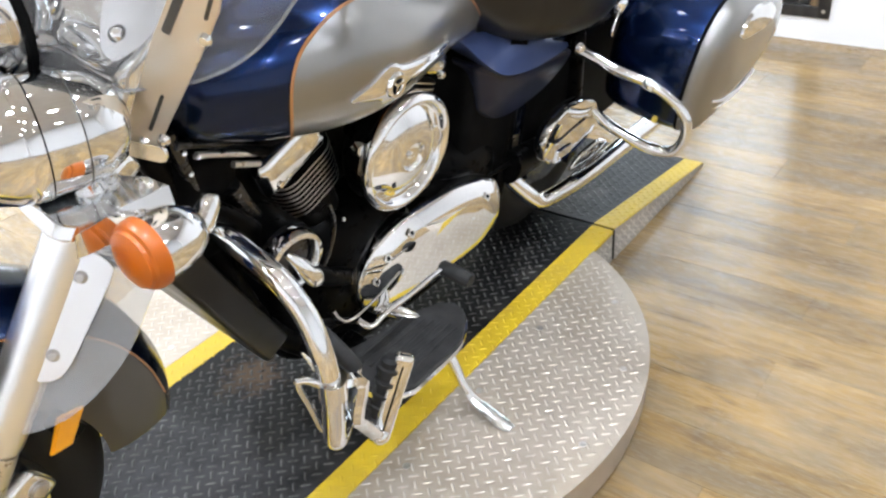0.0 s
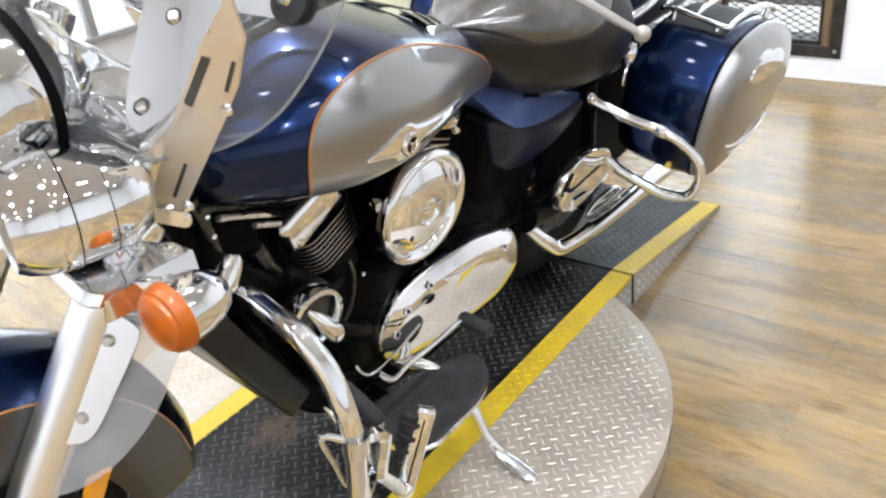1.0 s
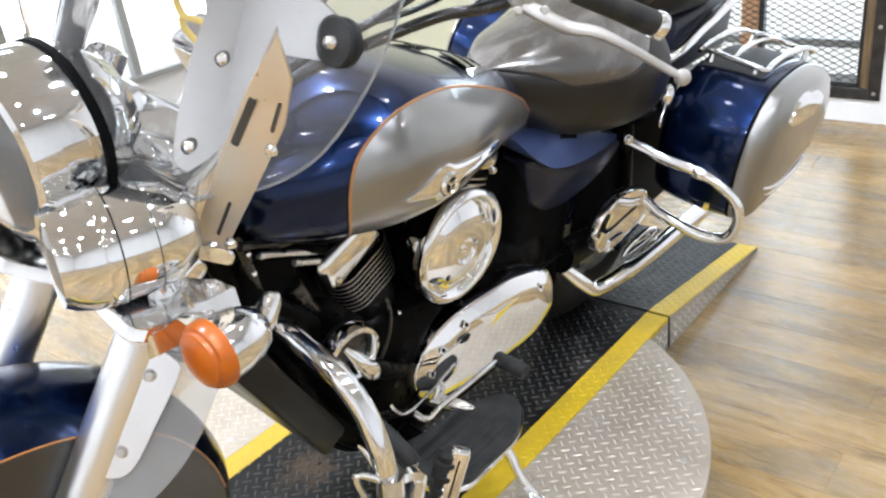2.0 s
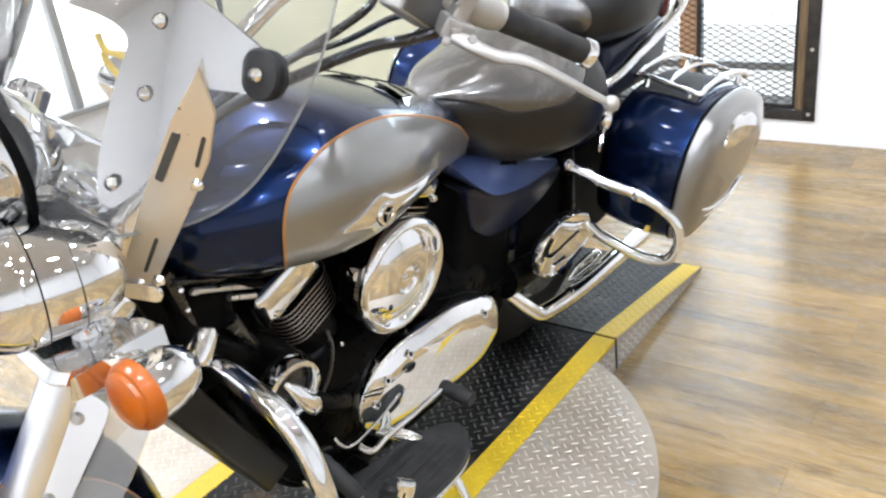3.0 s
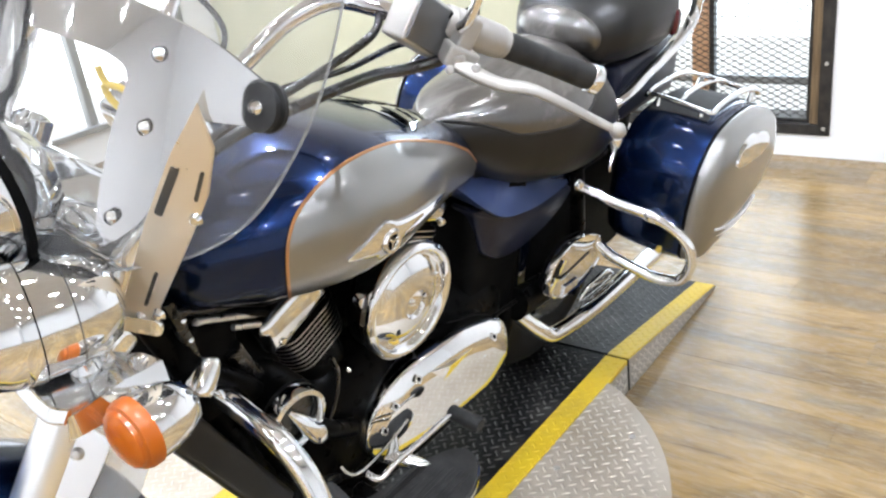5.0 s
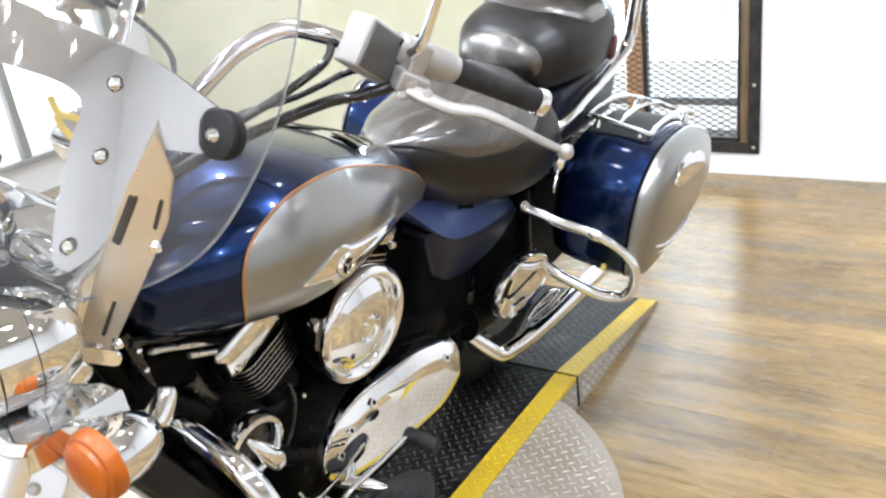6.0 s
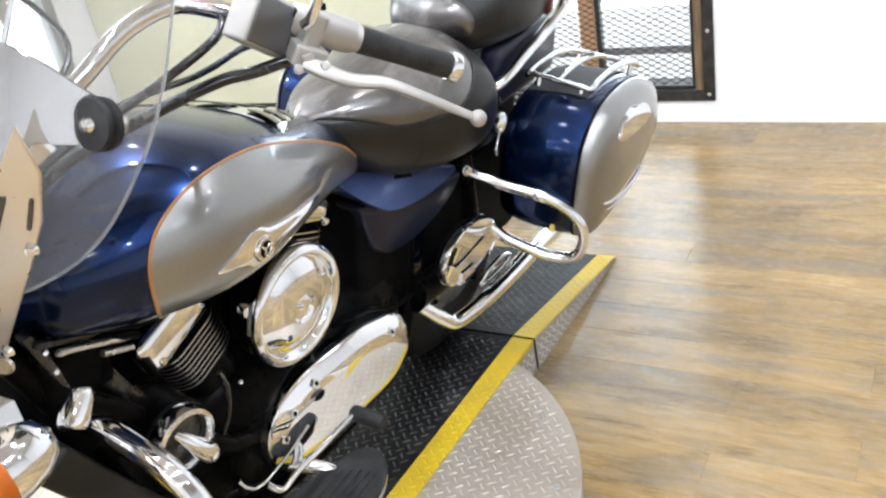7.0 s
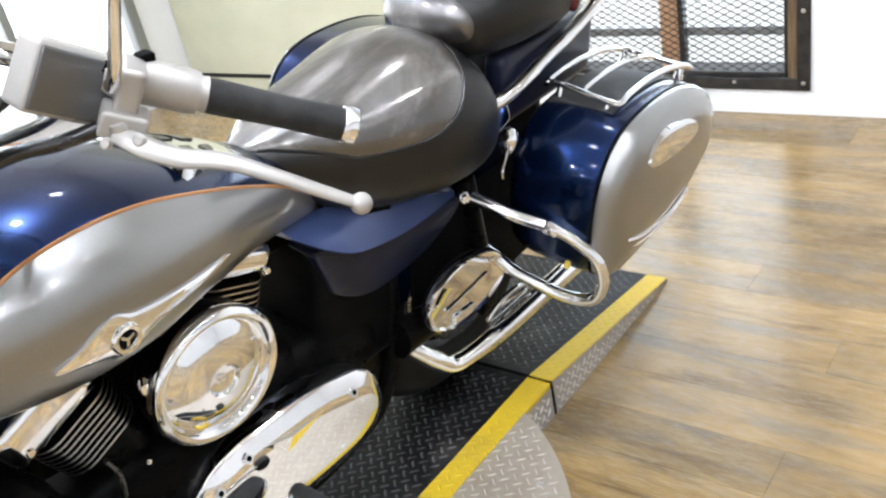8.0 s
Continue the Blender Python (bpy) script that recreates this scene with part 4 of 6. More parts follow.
half = [(0.0, 1.56), (0.12, 1.55), (0.20, 1.50), (0.255, 1.40), (0.272, 1.28), (0.275, 1.17), (0.267, 1.09), (0.250, 1.028), (0.222, 0.998), (0.185, 0.988), (0.125, 0.989), (0.06, 1.02), (0.0, 1.05)]
outline = half + [(-x, z) for x, z in half[::-1][1:-1]]
screen = part("windshield", screen_patch(outline, 0.0, 0.004), CLEAR, bike, "clear acrylic touring windshield")
line = spline(outline, 6, True)
part("edge", tube([ws(p[0], p[1], 0.002) for p in line[::2]], 0.0019, 6, 2, closed=True), CLEAR_EDGE, screen)
pairs = [(0.150, 1.014, 0.146, 1.014), (0.170, 1.038, 0.134, 1.030), (0.182, 1.080, 0.129, 1.070), (0.190, 1.118, 0.128, 1.110), (0.204, 1.146, 0.128, 1.140), (0.240, 1.130, 0.130, 1.166),
         (0.254, 1.148, 0.132, 1.186), (0.224, 1.190, 0.124, 1.203), (0.172, 1.240, 0.098, 1.217), (0.094, 1.276, 0.052, 1.226), (0.0, 1.295, 0.0, 1.229)]
pairs += [(-a, b, -c, d) for a, b, c, d in pairs[::-1][1:]]
rings = []
for ox, oz, ix, iz in spline(pairs, 5):
    across = [(ox + (ix - ox) * k / 5, oz + (iz - oz) * k / 5) for k in range(6)]
    rings.append([ws(x, z, 0.010) for x, z in across] + [ws(x, z, 0.013) for x, z in across[::-1]])
plate = part("mount_plate", skin(rings), MIRROR, screen, "polished steel mounting plate")
for x, z in ((0.159, 1.215), (0.160, 1.140), (0.150, 1.045), (-0.159, 1.215), (-0.160, 1.140), (-0.150, 1.045)):
    part("dome_bolt", lathe([(0.0, 0.007), (0.005, 0.0062), (0.008, 0.003), (0.0095, 0.0), (0.0, 0.0)], aim(ws(x, z, -0.001), (0, -1, 0.45)), 16), CHROME, plate)
GROM = aim((0.247, -0.232, 1.160), (-0.02, -0.96, 0.28))
g = part("grommet", lathe([(0.0, -0.026), (0.022, -0.026), (0.0290, -0.021), (0.0295, -0.015), (0.0245, -0.012), (0.0245, -0.009), (0.0295, -0.006), (0.0280, -0.001), (0.0, 0.001)], GROM, 32), RUBBER, screen, "black rubber grommet")
part("dome_bolt", lathe([(0.0, 0.0105), (0.005, 0.0095), (0.0085, 0.006), (0.0095, 0.0015), (0.0, 0.0015)], GROM, 16), CHROME, g)


def bracket(sx):
    """A slotted flat bar that carries the screen on the fork."""
    turn = Matrix.Translation((sx * 0.22, -0.345, 0)) @ Matrix.Rotation(radians(sx * 24), 4, "Z") @ Matrix.Translation((-sx * 0.22, 0.345, 0))
    o = turn @ Matrix.Translation((0, -0.345, 0)) @ Matrix.Rotation(radians(90), 4, "X")
    pts = [(0.268, 1.198), (0.282, 1.150), (0.270, 1.095), (0.240, 1.030), (0.212, 0.974), (0.190, 0.930), (0.176, 0.900), (0.130, 0.896), (0.150, 0.945), (0.190, 1.049), (0.232, 1.138)]
    ob = part("screen_bracket", slab([(sx * x, z) for x, z in pts][:: sx], 0.004, o, 0.001), TAN_BRUSHED, bike, "polished slotted windshield bracket")
    for (x0, z0), (x1, z1) in (((0.208, 1.062), (0.236, 1.122)), ((0.255, 1.085), (0.267, 1.122)), ((0.175, 0.935), (0.196, 0.985))):
        d = math.atan2(z1 - z0, (x1 - x0))
        L = math.hypot(x1 - x0, z1 - z0)
        part("slot", slab(rounded(L, 0.010 if 1.0 < z0 < 1.07 else 0.0045, 0.0022), 0.0022, turn @ Matrix.Translation((sx * (x0 + x1) / 2, -0.3485, (z0 + z1) / 2)) @ Matrix.Rotation(radians(90), 4, "X") @ Matrix.Rotation(d if sx > 0 else math.pi - d, 4, "Z"), 0.0006), GUNMETAL, ob)
    for x, z in ((0.252, 1.062), (0.165, 0.915), (0.190, 0.925)):
        part("dome_bolt", lathe([(0.0, 0.006), (0.005, 0.0055), (0.0085, 0.0), (0.0, 0.0)], turn @ aim((sx * x, -0.349, z), (0, -1, 0)), 14), CHROME, ob)
    part("foot", slab(rounded(0.060, 0.022, 0.008), 0.005, turn @ Matrix.Translation((sx * 0.165, -0.351, 0.908)) @ Matrix.Rotation(radians(90), 4, "X"), 0.0012), CHROME, ob)
    return ob


bracket(1)
bracket(-1)


def deflector(sx):
    """A lower wind deflector beside the fork: a scuffed clear sheet and a bright plate with two bolts."""
    down = Vector((0, -0.533, -0.846))
    wide = Vector((sx * 0.80, 0.50, -0.30)).normalized()
    wide = (wide - down * wide.dot(down)).normalized()
    nrm = down.cross(wide) if sx < 0 else wide.cross(down)
    m = Matrix((wide, down, nrm)).transposed().to_4x4()
    m.translation = (sx * 0.150, -0.470, 0.760)
    sheet = [(0.075, -0.09), (0.085, 0.02), (0.078, 0.10), (0.045, 0.18), (-0.005, 0.225), (-0.045, 0.215), (-0.05, 0.10), (-0.045, -0.05), (0.0, -0.10)]
    ob = part("wind_deflector", slab([tuple(p) for p in spline(sheet, 6, True)], 0.004, m, 0.001), HAZY, bike, "scuffed clear lower wind deflector")
    part("plate", slab([tuple(p) for p in spline([(0.026, -0.028), (0.033, -0.010), (0.029, 0.05), (0.022, 0.118), (0.008, 0.142), (-0.018, 0.148), (-0.030, 0.138), (-0.031, 0.05), (-0.028, -0.02), (-0.005, -0.034)], 5, True)], 0.003, m @ pose(0, 0, -0.0045), 0.001), PEARL, ob, "polished steel clamp plate")
    for v in (0.0, 0.108):
        for s in (-1, 1):
            part("bolt", lathe([(0.0, 0.006), (0.005, 0.0055), (0.0085, 0.0), (0.0, 0.0)], m @ pose(0, v, -0.0046 if s < 0 else 0.0046, 180 if s < 0 else 0, 0, 0), 14), SCREW, ob)
    return ob


deflector(1)
deflector(-1)

# handlebar and its controls
hb = [(0.0, -0.16, 1.085), (0.055, -0.135, 1.105), (0.084, -0.10, 1.142), (0.112, -0.05, 1.190), (0.150, 0.0, 1.217), (0.200, 0.025, 1.214), (0.250, 0.050, 1.200), (0.320, 0.100, 1.183), (0.356, 0.135, 1.168), (0.434, 0.243, 1.112)]
full = [(-x, y, z) for x, y, z in hb[::-1][:-1]] + hb
handle = part("handlebar", tube(full, 0.0125, 16, 6), CHROME, bike, "chrome pulled-back handlebar")
for sx in (1, -1):
    gi, go = Vector((sx * 0.350, 0.128, 1.171)), Vector((sx * 0.432, 0.241, 1.113))
    d = (go - gi)
    gr = part("grip", tube([gi, gi + d * 0.03, gi + d * 0.5, gi + d * 0.92, gi + d * 0.93], [0.016, 0.0185, 0.0175, 0.0185, 0.016], 24, 4), RUBBER, handle, "black rubber hand grip")
    part("end_cap", tube([gi + d * 0.93, gi + d * 0.945, gi + d * 1.03, gi + d * 1.05], [0.018, 0.0205, 0.0205, 0.015], 24, 2), CHROME, gr)
    n0 = (gi - d * 0.02)
    part("switch_housing", tube([n0 - d * 0.62, n0 - d * 0.60, n0 - d * 0.10, n0 - d * 0.06, n0], [0.019, 0.0225, 0.0225, 0.018, 0.019], 24, 3), CONTROL, handle, "silver switch housing")
    part("switch_button", lathe([(0.0, 0.006), (0.006, 0.006), (0.0075, 0.0), (0.0, 0.0)], aim(n0 - d * 0.5 + Vector((0, -0.018, 0.016)), (0, -0.7, 0.7)), 14), MATT, handle)
    part("switch_button", block(-0.008, 0.008, -0.008, 0.008, -0.005, 0.005, 0.003, None, Matrix.Translation(n0 - d * 0.38 + Vector((0.0, 0.004, 0.024)))), MATT, handle)
    rot = aim((0, 0, 0), (sx * 0.55, 0.72, -0.40), (0, 0, 1))
    piv = Vector((sx * 0.338, 0.030, 1.178))
    u, v = Vector((sx * 0.007, 0.075, -0.047)).normalized(), Vector((-sx * 0.004, -0.021, -0.057)).normalized()
    w = u.cross(v).normalized()
    v = w.cross(u)
    box = Matrix((u, v, w)).transposed().to_4x4()
    box.translation = Vector((sx * 0.284, 0.014, 1.214)) + 0.008 * u
    res = part("reservoir", block(-0.046, 0.040, -0.034, 0.034, -0.020, 0.020, 0.006, None, box), CONTROL, handle, "silver fluid reservoir")
    part("lid", block(-0.042, 0.036, -0.030, 0.030, -0.0225, 0.0225, 0.003, None, box), LID_DARKENED, res, "satin metal lid face, grey for a dark reflection")
    part("clamp", block(-0.022, 0.022, -0.035, 0.030, -0.012, 0.012, 0.006, None, Matrix.Translation((sx * 0.325, 0.055, 1.195)) @ rot), CONTROL, handle)
    lever = [(piv.x, piv.y, piv.z - 0.012), (sx * 0.362, 0.034, 1.158), (sx * 0.390, 0.052, 1.146), (sx * 0.420, 0.078, 1.140), (sx * 0.452, 0.106, 1.122), (sx * 0.486, 0.139, 1.098), (sx * 0.508, 0.160, 1.083)]
    lv = part("clutch_lever" if sx > 0 else "brake_lever", tube(lever, [0.014, 0.014, 0.0125, 0.011, 0.0095, 0.0085, 0.0075], 14, 6, None, 0.62), CONTROL, handle, "polished hand lever")
    part("ball_end", egg((sx * 0.512, 0.1635, 1.081), (0.0115, 0.0115, 0.0115), None, 20, 12), CONTROL, lv)
    part("pivot", lathe([(0.0, 0.010), (0.008, 0.010), (0.010, 0.006), (0.010, -0.012), (0.0, -0.012)], aim((piv.x, piv.y, piv.z - 0.008), (0, -0.25, 1)), 14), SCREW, lv)
    part("lever_bracket", block(-0.018, 0.018, -0.014, 0.014, -0.022, 0.022, 0.005, None, Matrix.Translation((sx * 0.330, 0.040, 1.172)) @ rot), CONTROL, handle)
    for at, r in (((0.336, 0.014, 1.162), 0.005), ((0.364, 0.031, 1.166), 0.0055)):
        part("lever_bolt", bolt_head((sx * at[0], at[1], at[2]), (sx * 0.6, -0.7, 0.4), r, 0.006), CONTROL, lv)
    mir = part("mirror", egg((sx * 0.500, 0.0, 1.480), (0.082, 0.020, 0.060), Matrix(), 28, 14, 2.4), CHROME, handle, "chrome oval mirror")
    part("mirror_stem", tube([(sx * 0.335, 0.035, 1.212), (sx * 0.355, 0.03, 1.235), (sx * 0.385, 0.03, 1.32), (sx * 0.455, 0.012, 1.45)], [0.008, 0.0065, 0.006, 0.007], 10, 5), CHROME, mir)
part("riser", block(-0.075, 0.075, -0.035, 0.035, -0.06, 0.05, 0.02, None, pose(0, -0.185, 1.055, 28, 0, 0)), CHROME, handle, "chrome handlebar clamp")
for pts, r in (([(0.30, 0.03, 1.19), (0.22, 0.05, 1.16), (0.12, 0.06, 1.10), (0.04, -0.05, 1.06), (0.06, -0.22, 1.0)], 0.006), ([(0.318, 0.045, 1.168), (0.285, -0.005, 1.156), (0.250, -0.036, 1.146), (0.190, -0.092, 1.112), (0.130, -0.170, 1.070), (0.07, -0.26, 1.00)], 0.0095),
               ([(-0.30, 0.03, 1.19), (-0.20, 0.06, 1.15), (-0.10, 0.02, 1.09), (-0.05, -0.2, 1.0)], 0.006), ([(0.208, 0.028, 1.212), (0.222, 0.008, 1.196), (0.232, -0.030, 1.186), (0.215, -0.085, 1.160), (0.182, -0.126, 1.130), (0.135, -0.200, 1.085), (0.08, -0.29, 1.00)], 0.007)):
    part("cable", tube(pts, r * 0.85, 10, 7), GLOSS_BLACK, handle, "black control cable")
bm = bmesh.new()
for pts in ([(0.051, -0.295, 1.178), (0.056, -0.295, 1.166), (0.066, -0.295, 1.159), (0.086, -0.295, 1.161), (0.103, -0.295, 1.159)], [(0.057, -0.295, 1.157), (0.061, -0.295, 1.146), (0.069, -0.295, 1.140), (0.083, -0.295, 1.133)]):
    tube(pts, 0.0042, 8, 5, bm)
part("wiring", bm, BRASS, handle, "loose yellow wires")

# tank
TANK = [(-0.285, 0.060, 0.925, 0.830), (-0.245, 0.125, 0.955, 0.805), (-0.16, 0.185, 0.985, 0.785), (-0.04, 0.222, 1.010, 0.762), (0.08, 0.220, 1.000, 0.753),
        (0.20, 0.192, 0.968, 0.758), (0.32, 0.150, 0.925, 0.752), (0.43, 0.108, 0.880, 0.730), (0.52, 0.070, 0.825, 0.710), (0.57, 0.040, 0.780, 0.700)]
tank = part("fuel_tank", body(TANK, 2.5, 64, 60), BLUE, bike, "dark blue metallic fuel tank with silver side panels")
PANEL = [(-0.148, 2), (-0.124, 27), (-0.066, 41), (0.02, 48), (0.13, 50), (0.22, 46), (0.33, 36), (0.45, 16), (0.548, -12), (0.52, -50), (0.40, -66), (0.24, -68), (0.10, -68), (0.0, -66), (-0.085, -56), (-0.132, -30)]


def tank_at(y, deg, grow, sx=1):
    w, zt, zb = sec(TANK, y)
    x, z = oval(w + grow, zt + grow, zb - grow, radians(deg), 2.5)
    return (sx * x, y, z)


for sx in (1, -1):
    line = spline(PANEL, 8, True)
    cy, ca = 0.17, 0.0
    pn = part("side_panel", skin([[tank_at(cy + (p[0] - cy) * s, ca + (p[1] - ca) * s, 0.0016, sx) for p in line] for s in [0.01] + [k / 12 for k in range(1, 13)] + [1.004]][:-1], cap=True), SILVER, tank, "silver metallic side panel")
    part("pinstripe", tube([tank_at(p[0], p[1], 0.0020, sx) for p in line[::2]], 0.0030, 8, 2, None, 0.6, True), STRIPE, pn, "orange pinstripe")

    def emblem_at(y, z, h):
        lo, hi = -60.0, 60.0
        for _ in range(24):
            mid = (lo + hi) / 2
            if tank_at(y, mid, 0)[2] < z:
                lo = mid
            else:
                hi = mid
        return tank_at(y, lo, h, sx)
    def wing(pts, h):
        ln = spline(pts, 5, True)
        my, mz = sum(p[0] for p in ln) / len(ln), sum(p[1] for p in ln) / len(ln)
        return skin([[emblem_at(my + (p[0] - my) * s, mz + (p[1] - mz) * s, hh) for p in ln] for s, hh in ((1.0, 0.0005), (1.0, h * 0.6), (0.75, h), (0.02, h * 1.15))])
    em = part("tank_badge", wing([(-0.058, 0.866), (-0.022, 0.880), (0.006, 0.893), (0.030, 0.897), (0.052, 0.886), (0.100, 0.875), (0.160, 0.863), (0.240, 0.848), (0.165, 0.852), (0.105, 0.852), (0.066, 0.845), (0.046, 0.834), (0.020, 0.832), (0.004, 0.846), (-0.028, 0.857)], 0.008), CHROME, pn, "chrome winged badge")
    c = emblem_at(0.031, 0.864, 0.008)
    m = aim(c, (sx, 0, 0))
    rd = part("roundel", lathe([(0.0, 0.0015), (0.012, 0.0015), (0.0135, 0.005), (0.0185, 0.006), (0.0205, 0.003), (0.021, 0.0), (0.0, 0.0)], m, 28), CHROME, em)
    part("field", lathe([(0.0, 0.0024), (0.0122, 0.0024), (0.0122, 0.0016), (0.0, 0.0016)], m, 20), MATT, rd, "black enamel field")
    for a in (20, 140, 260):
        part("mark", slab(rounded(0.011, 0.0042, 0.0018, 3), 0.003, m @ pose(0, 0, 0.002) @ pose(0, 0, 0, 0, 0, a) @ pose(0.005, 0, 0), 0.0006), CHROME, rd)
rings = []
for i in range(13):
    u = i / 12
    half = 34 - 16 * u
    lift = 0.002 + 0.007 * math.sin(math.pi * u) ** 0.5
    ring = [tank_at(0.245 + 0.155 * u, 90 + half * (k / 6 - 1), lift if 0 < k < 12 else 0.0005) for k in range(13)]
    rings.append(ring)
con = part("console", skin(rings, closed_ring=False, cap=False), CHROME, tank, "chrome tank trim, its dark reflections made as black bars")
# black bars stand for the dark reflections in the chrome
for k, (y0, y1, spread) in enumerate(((0.262, 0.288, 27), (0.305, 0.325, 23), (0.342, 0.360, 20))):
    for side in (1, -1):
        bars = []
        for i in range(7):
            d = 90 - side * (4 + (spread - 4) * i / 6)
            yy = y0 - 0.020 * (i / 6) ** 2
            bars.append([tank_at(yy, d, 0.0085), tank_at(yy + (y1 - y0) * (1 - 0.5 * i / 6), d, 0.0085), tank_at(yy + (y1 - y0) * (1 - 0.5 * i / 6), d, 0.0115), tank_at(yy, d, 0.0115)])
        part("inlay", skin(bars), GLOSS_BLACK, con, "black bar for a dark reflection")

# seats
SEAT = [(0.42, 0.04, 0.880, 0.83), (0.48, 0.082, 0.884, 0.778), (0.55, 0.116, 0.894, 0.720), (0.60, 0.138, 0.901, 0.690), (0.65, 0.156, 0.910, 0.668), (0.74, 0.186, 0.928, 0.648), (0.84, 0.203, 0.938, 0.636), (0.92, 0.196, 0.922, 0.642), (0.975, 0.150, 0.885, 0.672)]


def seat_crown(y):
    """The seat rounds off more softly where it widens."""
    return 2.6 - 0.6 * min(max((y - 0.56) / 0.16, 0.0), 1.0)


seat = part("rider_seat", body(SEAT, 2.6, 56, 40, 0.0, seat_crown), VINYL, bike, "worn black vinyl rider seat with glossy top panel")


def rim_at(u, edge):
    """The angle of a top panel's rim along its length: low beside the rider, closing round the back."""
    return edge + (89 - edge) * max(0.0, (u - 0.5) / 0.5) ** 2.6 + 48 * max(0.0, (0.30 - u) / 0.30) ** 1.3


def cushion(name, table, y0, y1, edge, puff, material, parent, label, crown=None):
    """A padded top panel that follows a seat: edge gives the angle of its rim, puff how far it swells."""
    rows = 26
    rings = []
    for i in range(rows + 1):
        u = i / rows
        y = y0 + (y1 - y0) * u
        w, zt, zb = sec(table, y)
        e = rim_at(u, edge)
        ring = []
        for k in range(25):
            v = 2 * k / 24 - 1
            g = 0.0012 + puff * (1 - abs(v) ** 5) * (1 - abs(2 * u - 1) ** 6)
            x, z = oval(w + g, zt + g, zb, radians(90 + (90 - e) * v), 2.6, crown(y) if crown else 0.0)
            ring.append((x, y, z))
        rings.append(ring)
    return part(name, skin(rings, closed_ring=False, cap=False), material, parent, label)


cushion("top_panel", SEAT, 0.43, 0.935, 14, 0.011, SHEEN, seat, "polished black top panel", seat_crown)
for side in (1, -1):
    pts = []
    for k in range(30):
        u = 0.02 + 0.975 * k / 29
        y = 0.43 + 0.505 * u
        w, zt, zb = sec(SEAT, y)
        a = rim_at(u, 14) - 1.5
        x, z = oval(w + 0.0004, zt + 0.0004, zb, radians(a if side > 0 else 180 - a), 2.6, seat_crown(y))
        pts.append((x, y, z))
    part("seam_piping", tube(pts, 0.0034, 8, 2), VINYL, seat)
PILLION = [(0.935, 0.080, 0.975, 0.880), (0.960, 0.120, 1.000, 0.862), (1.02, 0.155, 1.030, 0.852), (1.12, 0.175, 1.048, 0.848), (1.25, 0.175, 1.058, 0.848), (1.34, 0.140, 1.050, 0.865)]
pil = part("pillion_seat", body(PILLION, 2.6, 48, 30), VINYL, bike, "black vinyl pillion seat with glossy top")
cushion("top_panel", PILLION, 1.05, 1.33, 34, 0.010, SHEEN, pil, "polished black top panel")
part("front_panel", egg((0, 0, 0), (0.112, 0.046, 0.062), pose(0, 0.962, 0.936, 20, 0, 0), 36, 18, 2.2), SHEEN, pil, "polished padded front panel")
back = part("backrest", egg((0, 0, 0), (0.15, 0.045, 0.13), pose(0, 1.40, 1.17, 12, 0, 0), 40, 20, 3.0), VINYL, bike, "black vinyl passenger backrest")
for sx in (1, -1):
    part("backrest_rail", tube([(sx * 0.135, 0.965, 0.770), (sx * 0.162, 1.025, 0.797), (sx * 0.162, 1.145, 0.826), (sx * 0.162, 1.294, 0.858), (sx * 0.162, 1.398, 0.906), (sx * 0.162, 1.416, 0.989), (sx * 0.158, 1.428, 1.129)], 0.0185, 16, 7, None, 0.75), CHROME, bike, "chrome backrest rail")
    part("rail_mount", block(-0.008, 0.008, -0.028, 0.028, -0.045, 0.03, 0.006, None, pose(sx * 0.15, 0.985, 0.765, 20, 0, 0)), CHROME, bike, "chrome rail mount")
# mudguard blue, darkened here for the shade between seat and bag
part("fender_flank", block(0.085, 0.140, 1.02, 1.42, 0.70, 0.862, 0.025), SHADED_BLUE, bike, "dark blue side of the rear mudguard")
lock = part("helmet_lock", egg((0.152, 1.025, 0.678), (0.028, 0.020, 0.034), None, 24, 14), CHROME, bike, "chrome helmet lock")
part("lock_bar", tube([(0.168, 1.000, 0.672), (0.172, 0.985, 0.655), (0.176, 0.968, 0.640), (0.178, 0.966, 0.622)], 0.004, 8, 4), CHROME, lock)
part("frame_bolt", bolt_head((0.141, 0.876, 0.607), (1, -0.4, 0.3), 0.010, 0.012), CHROME, bike, "chrome frame bolt")
part("rear_lamp", egg((0.172, 1.248, 0.935), (0.014, 0.018, 0.034), None, 20, 12, 3.0), RED, bike, "dark red rear marker lamp")

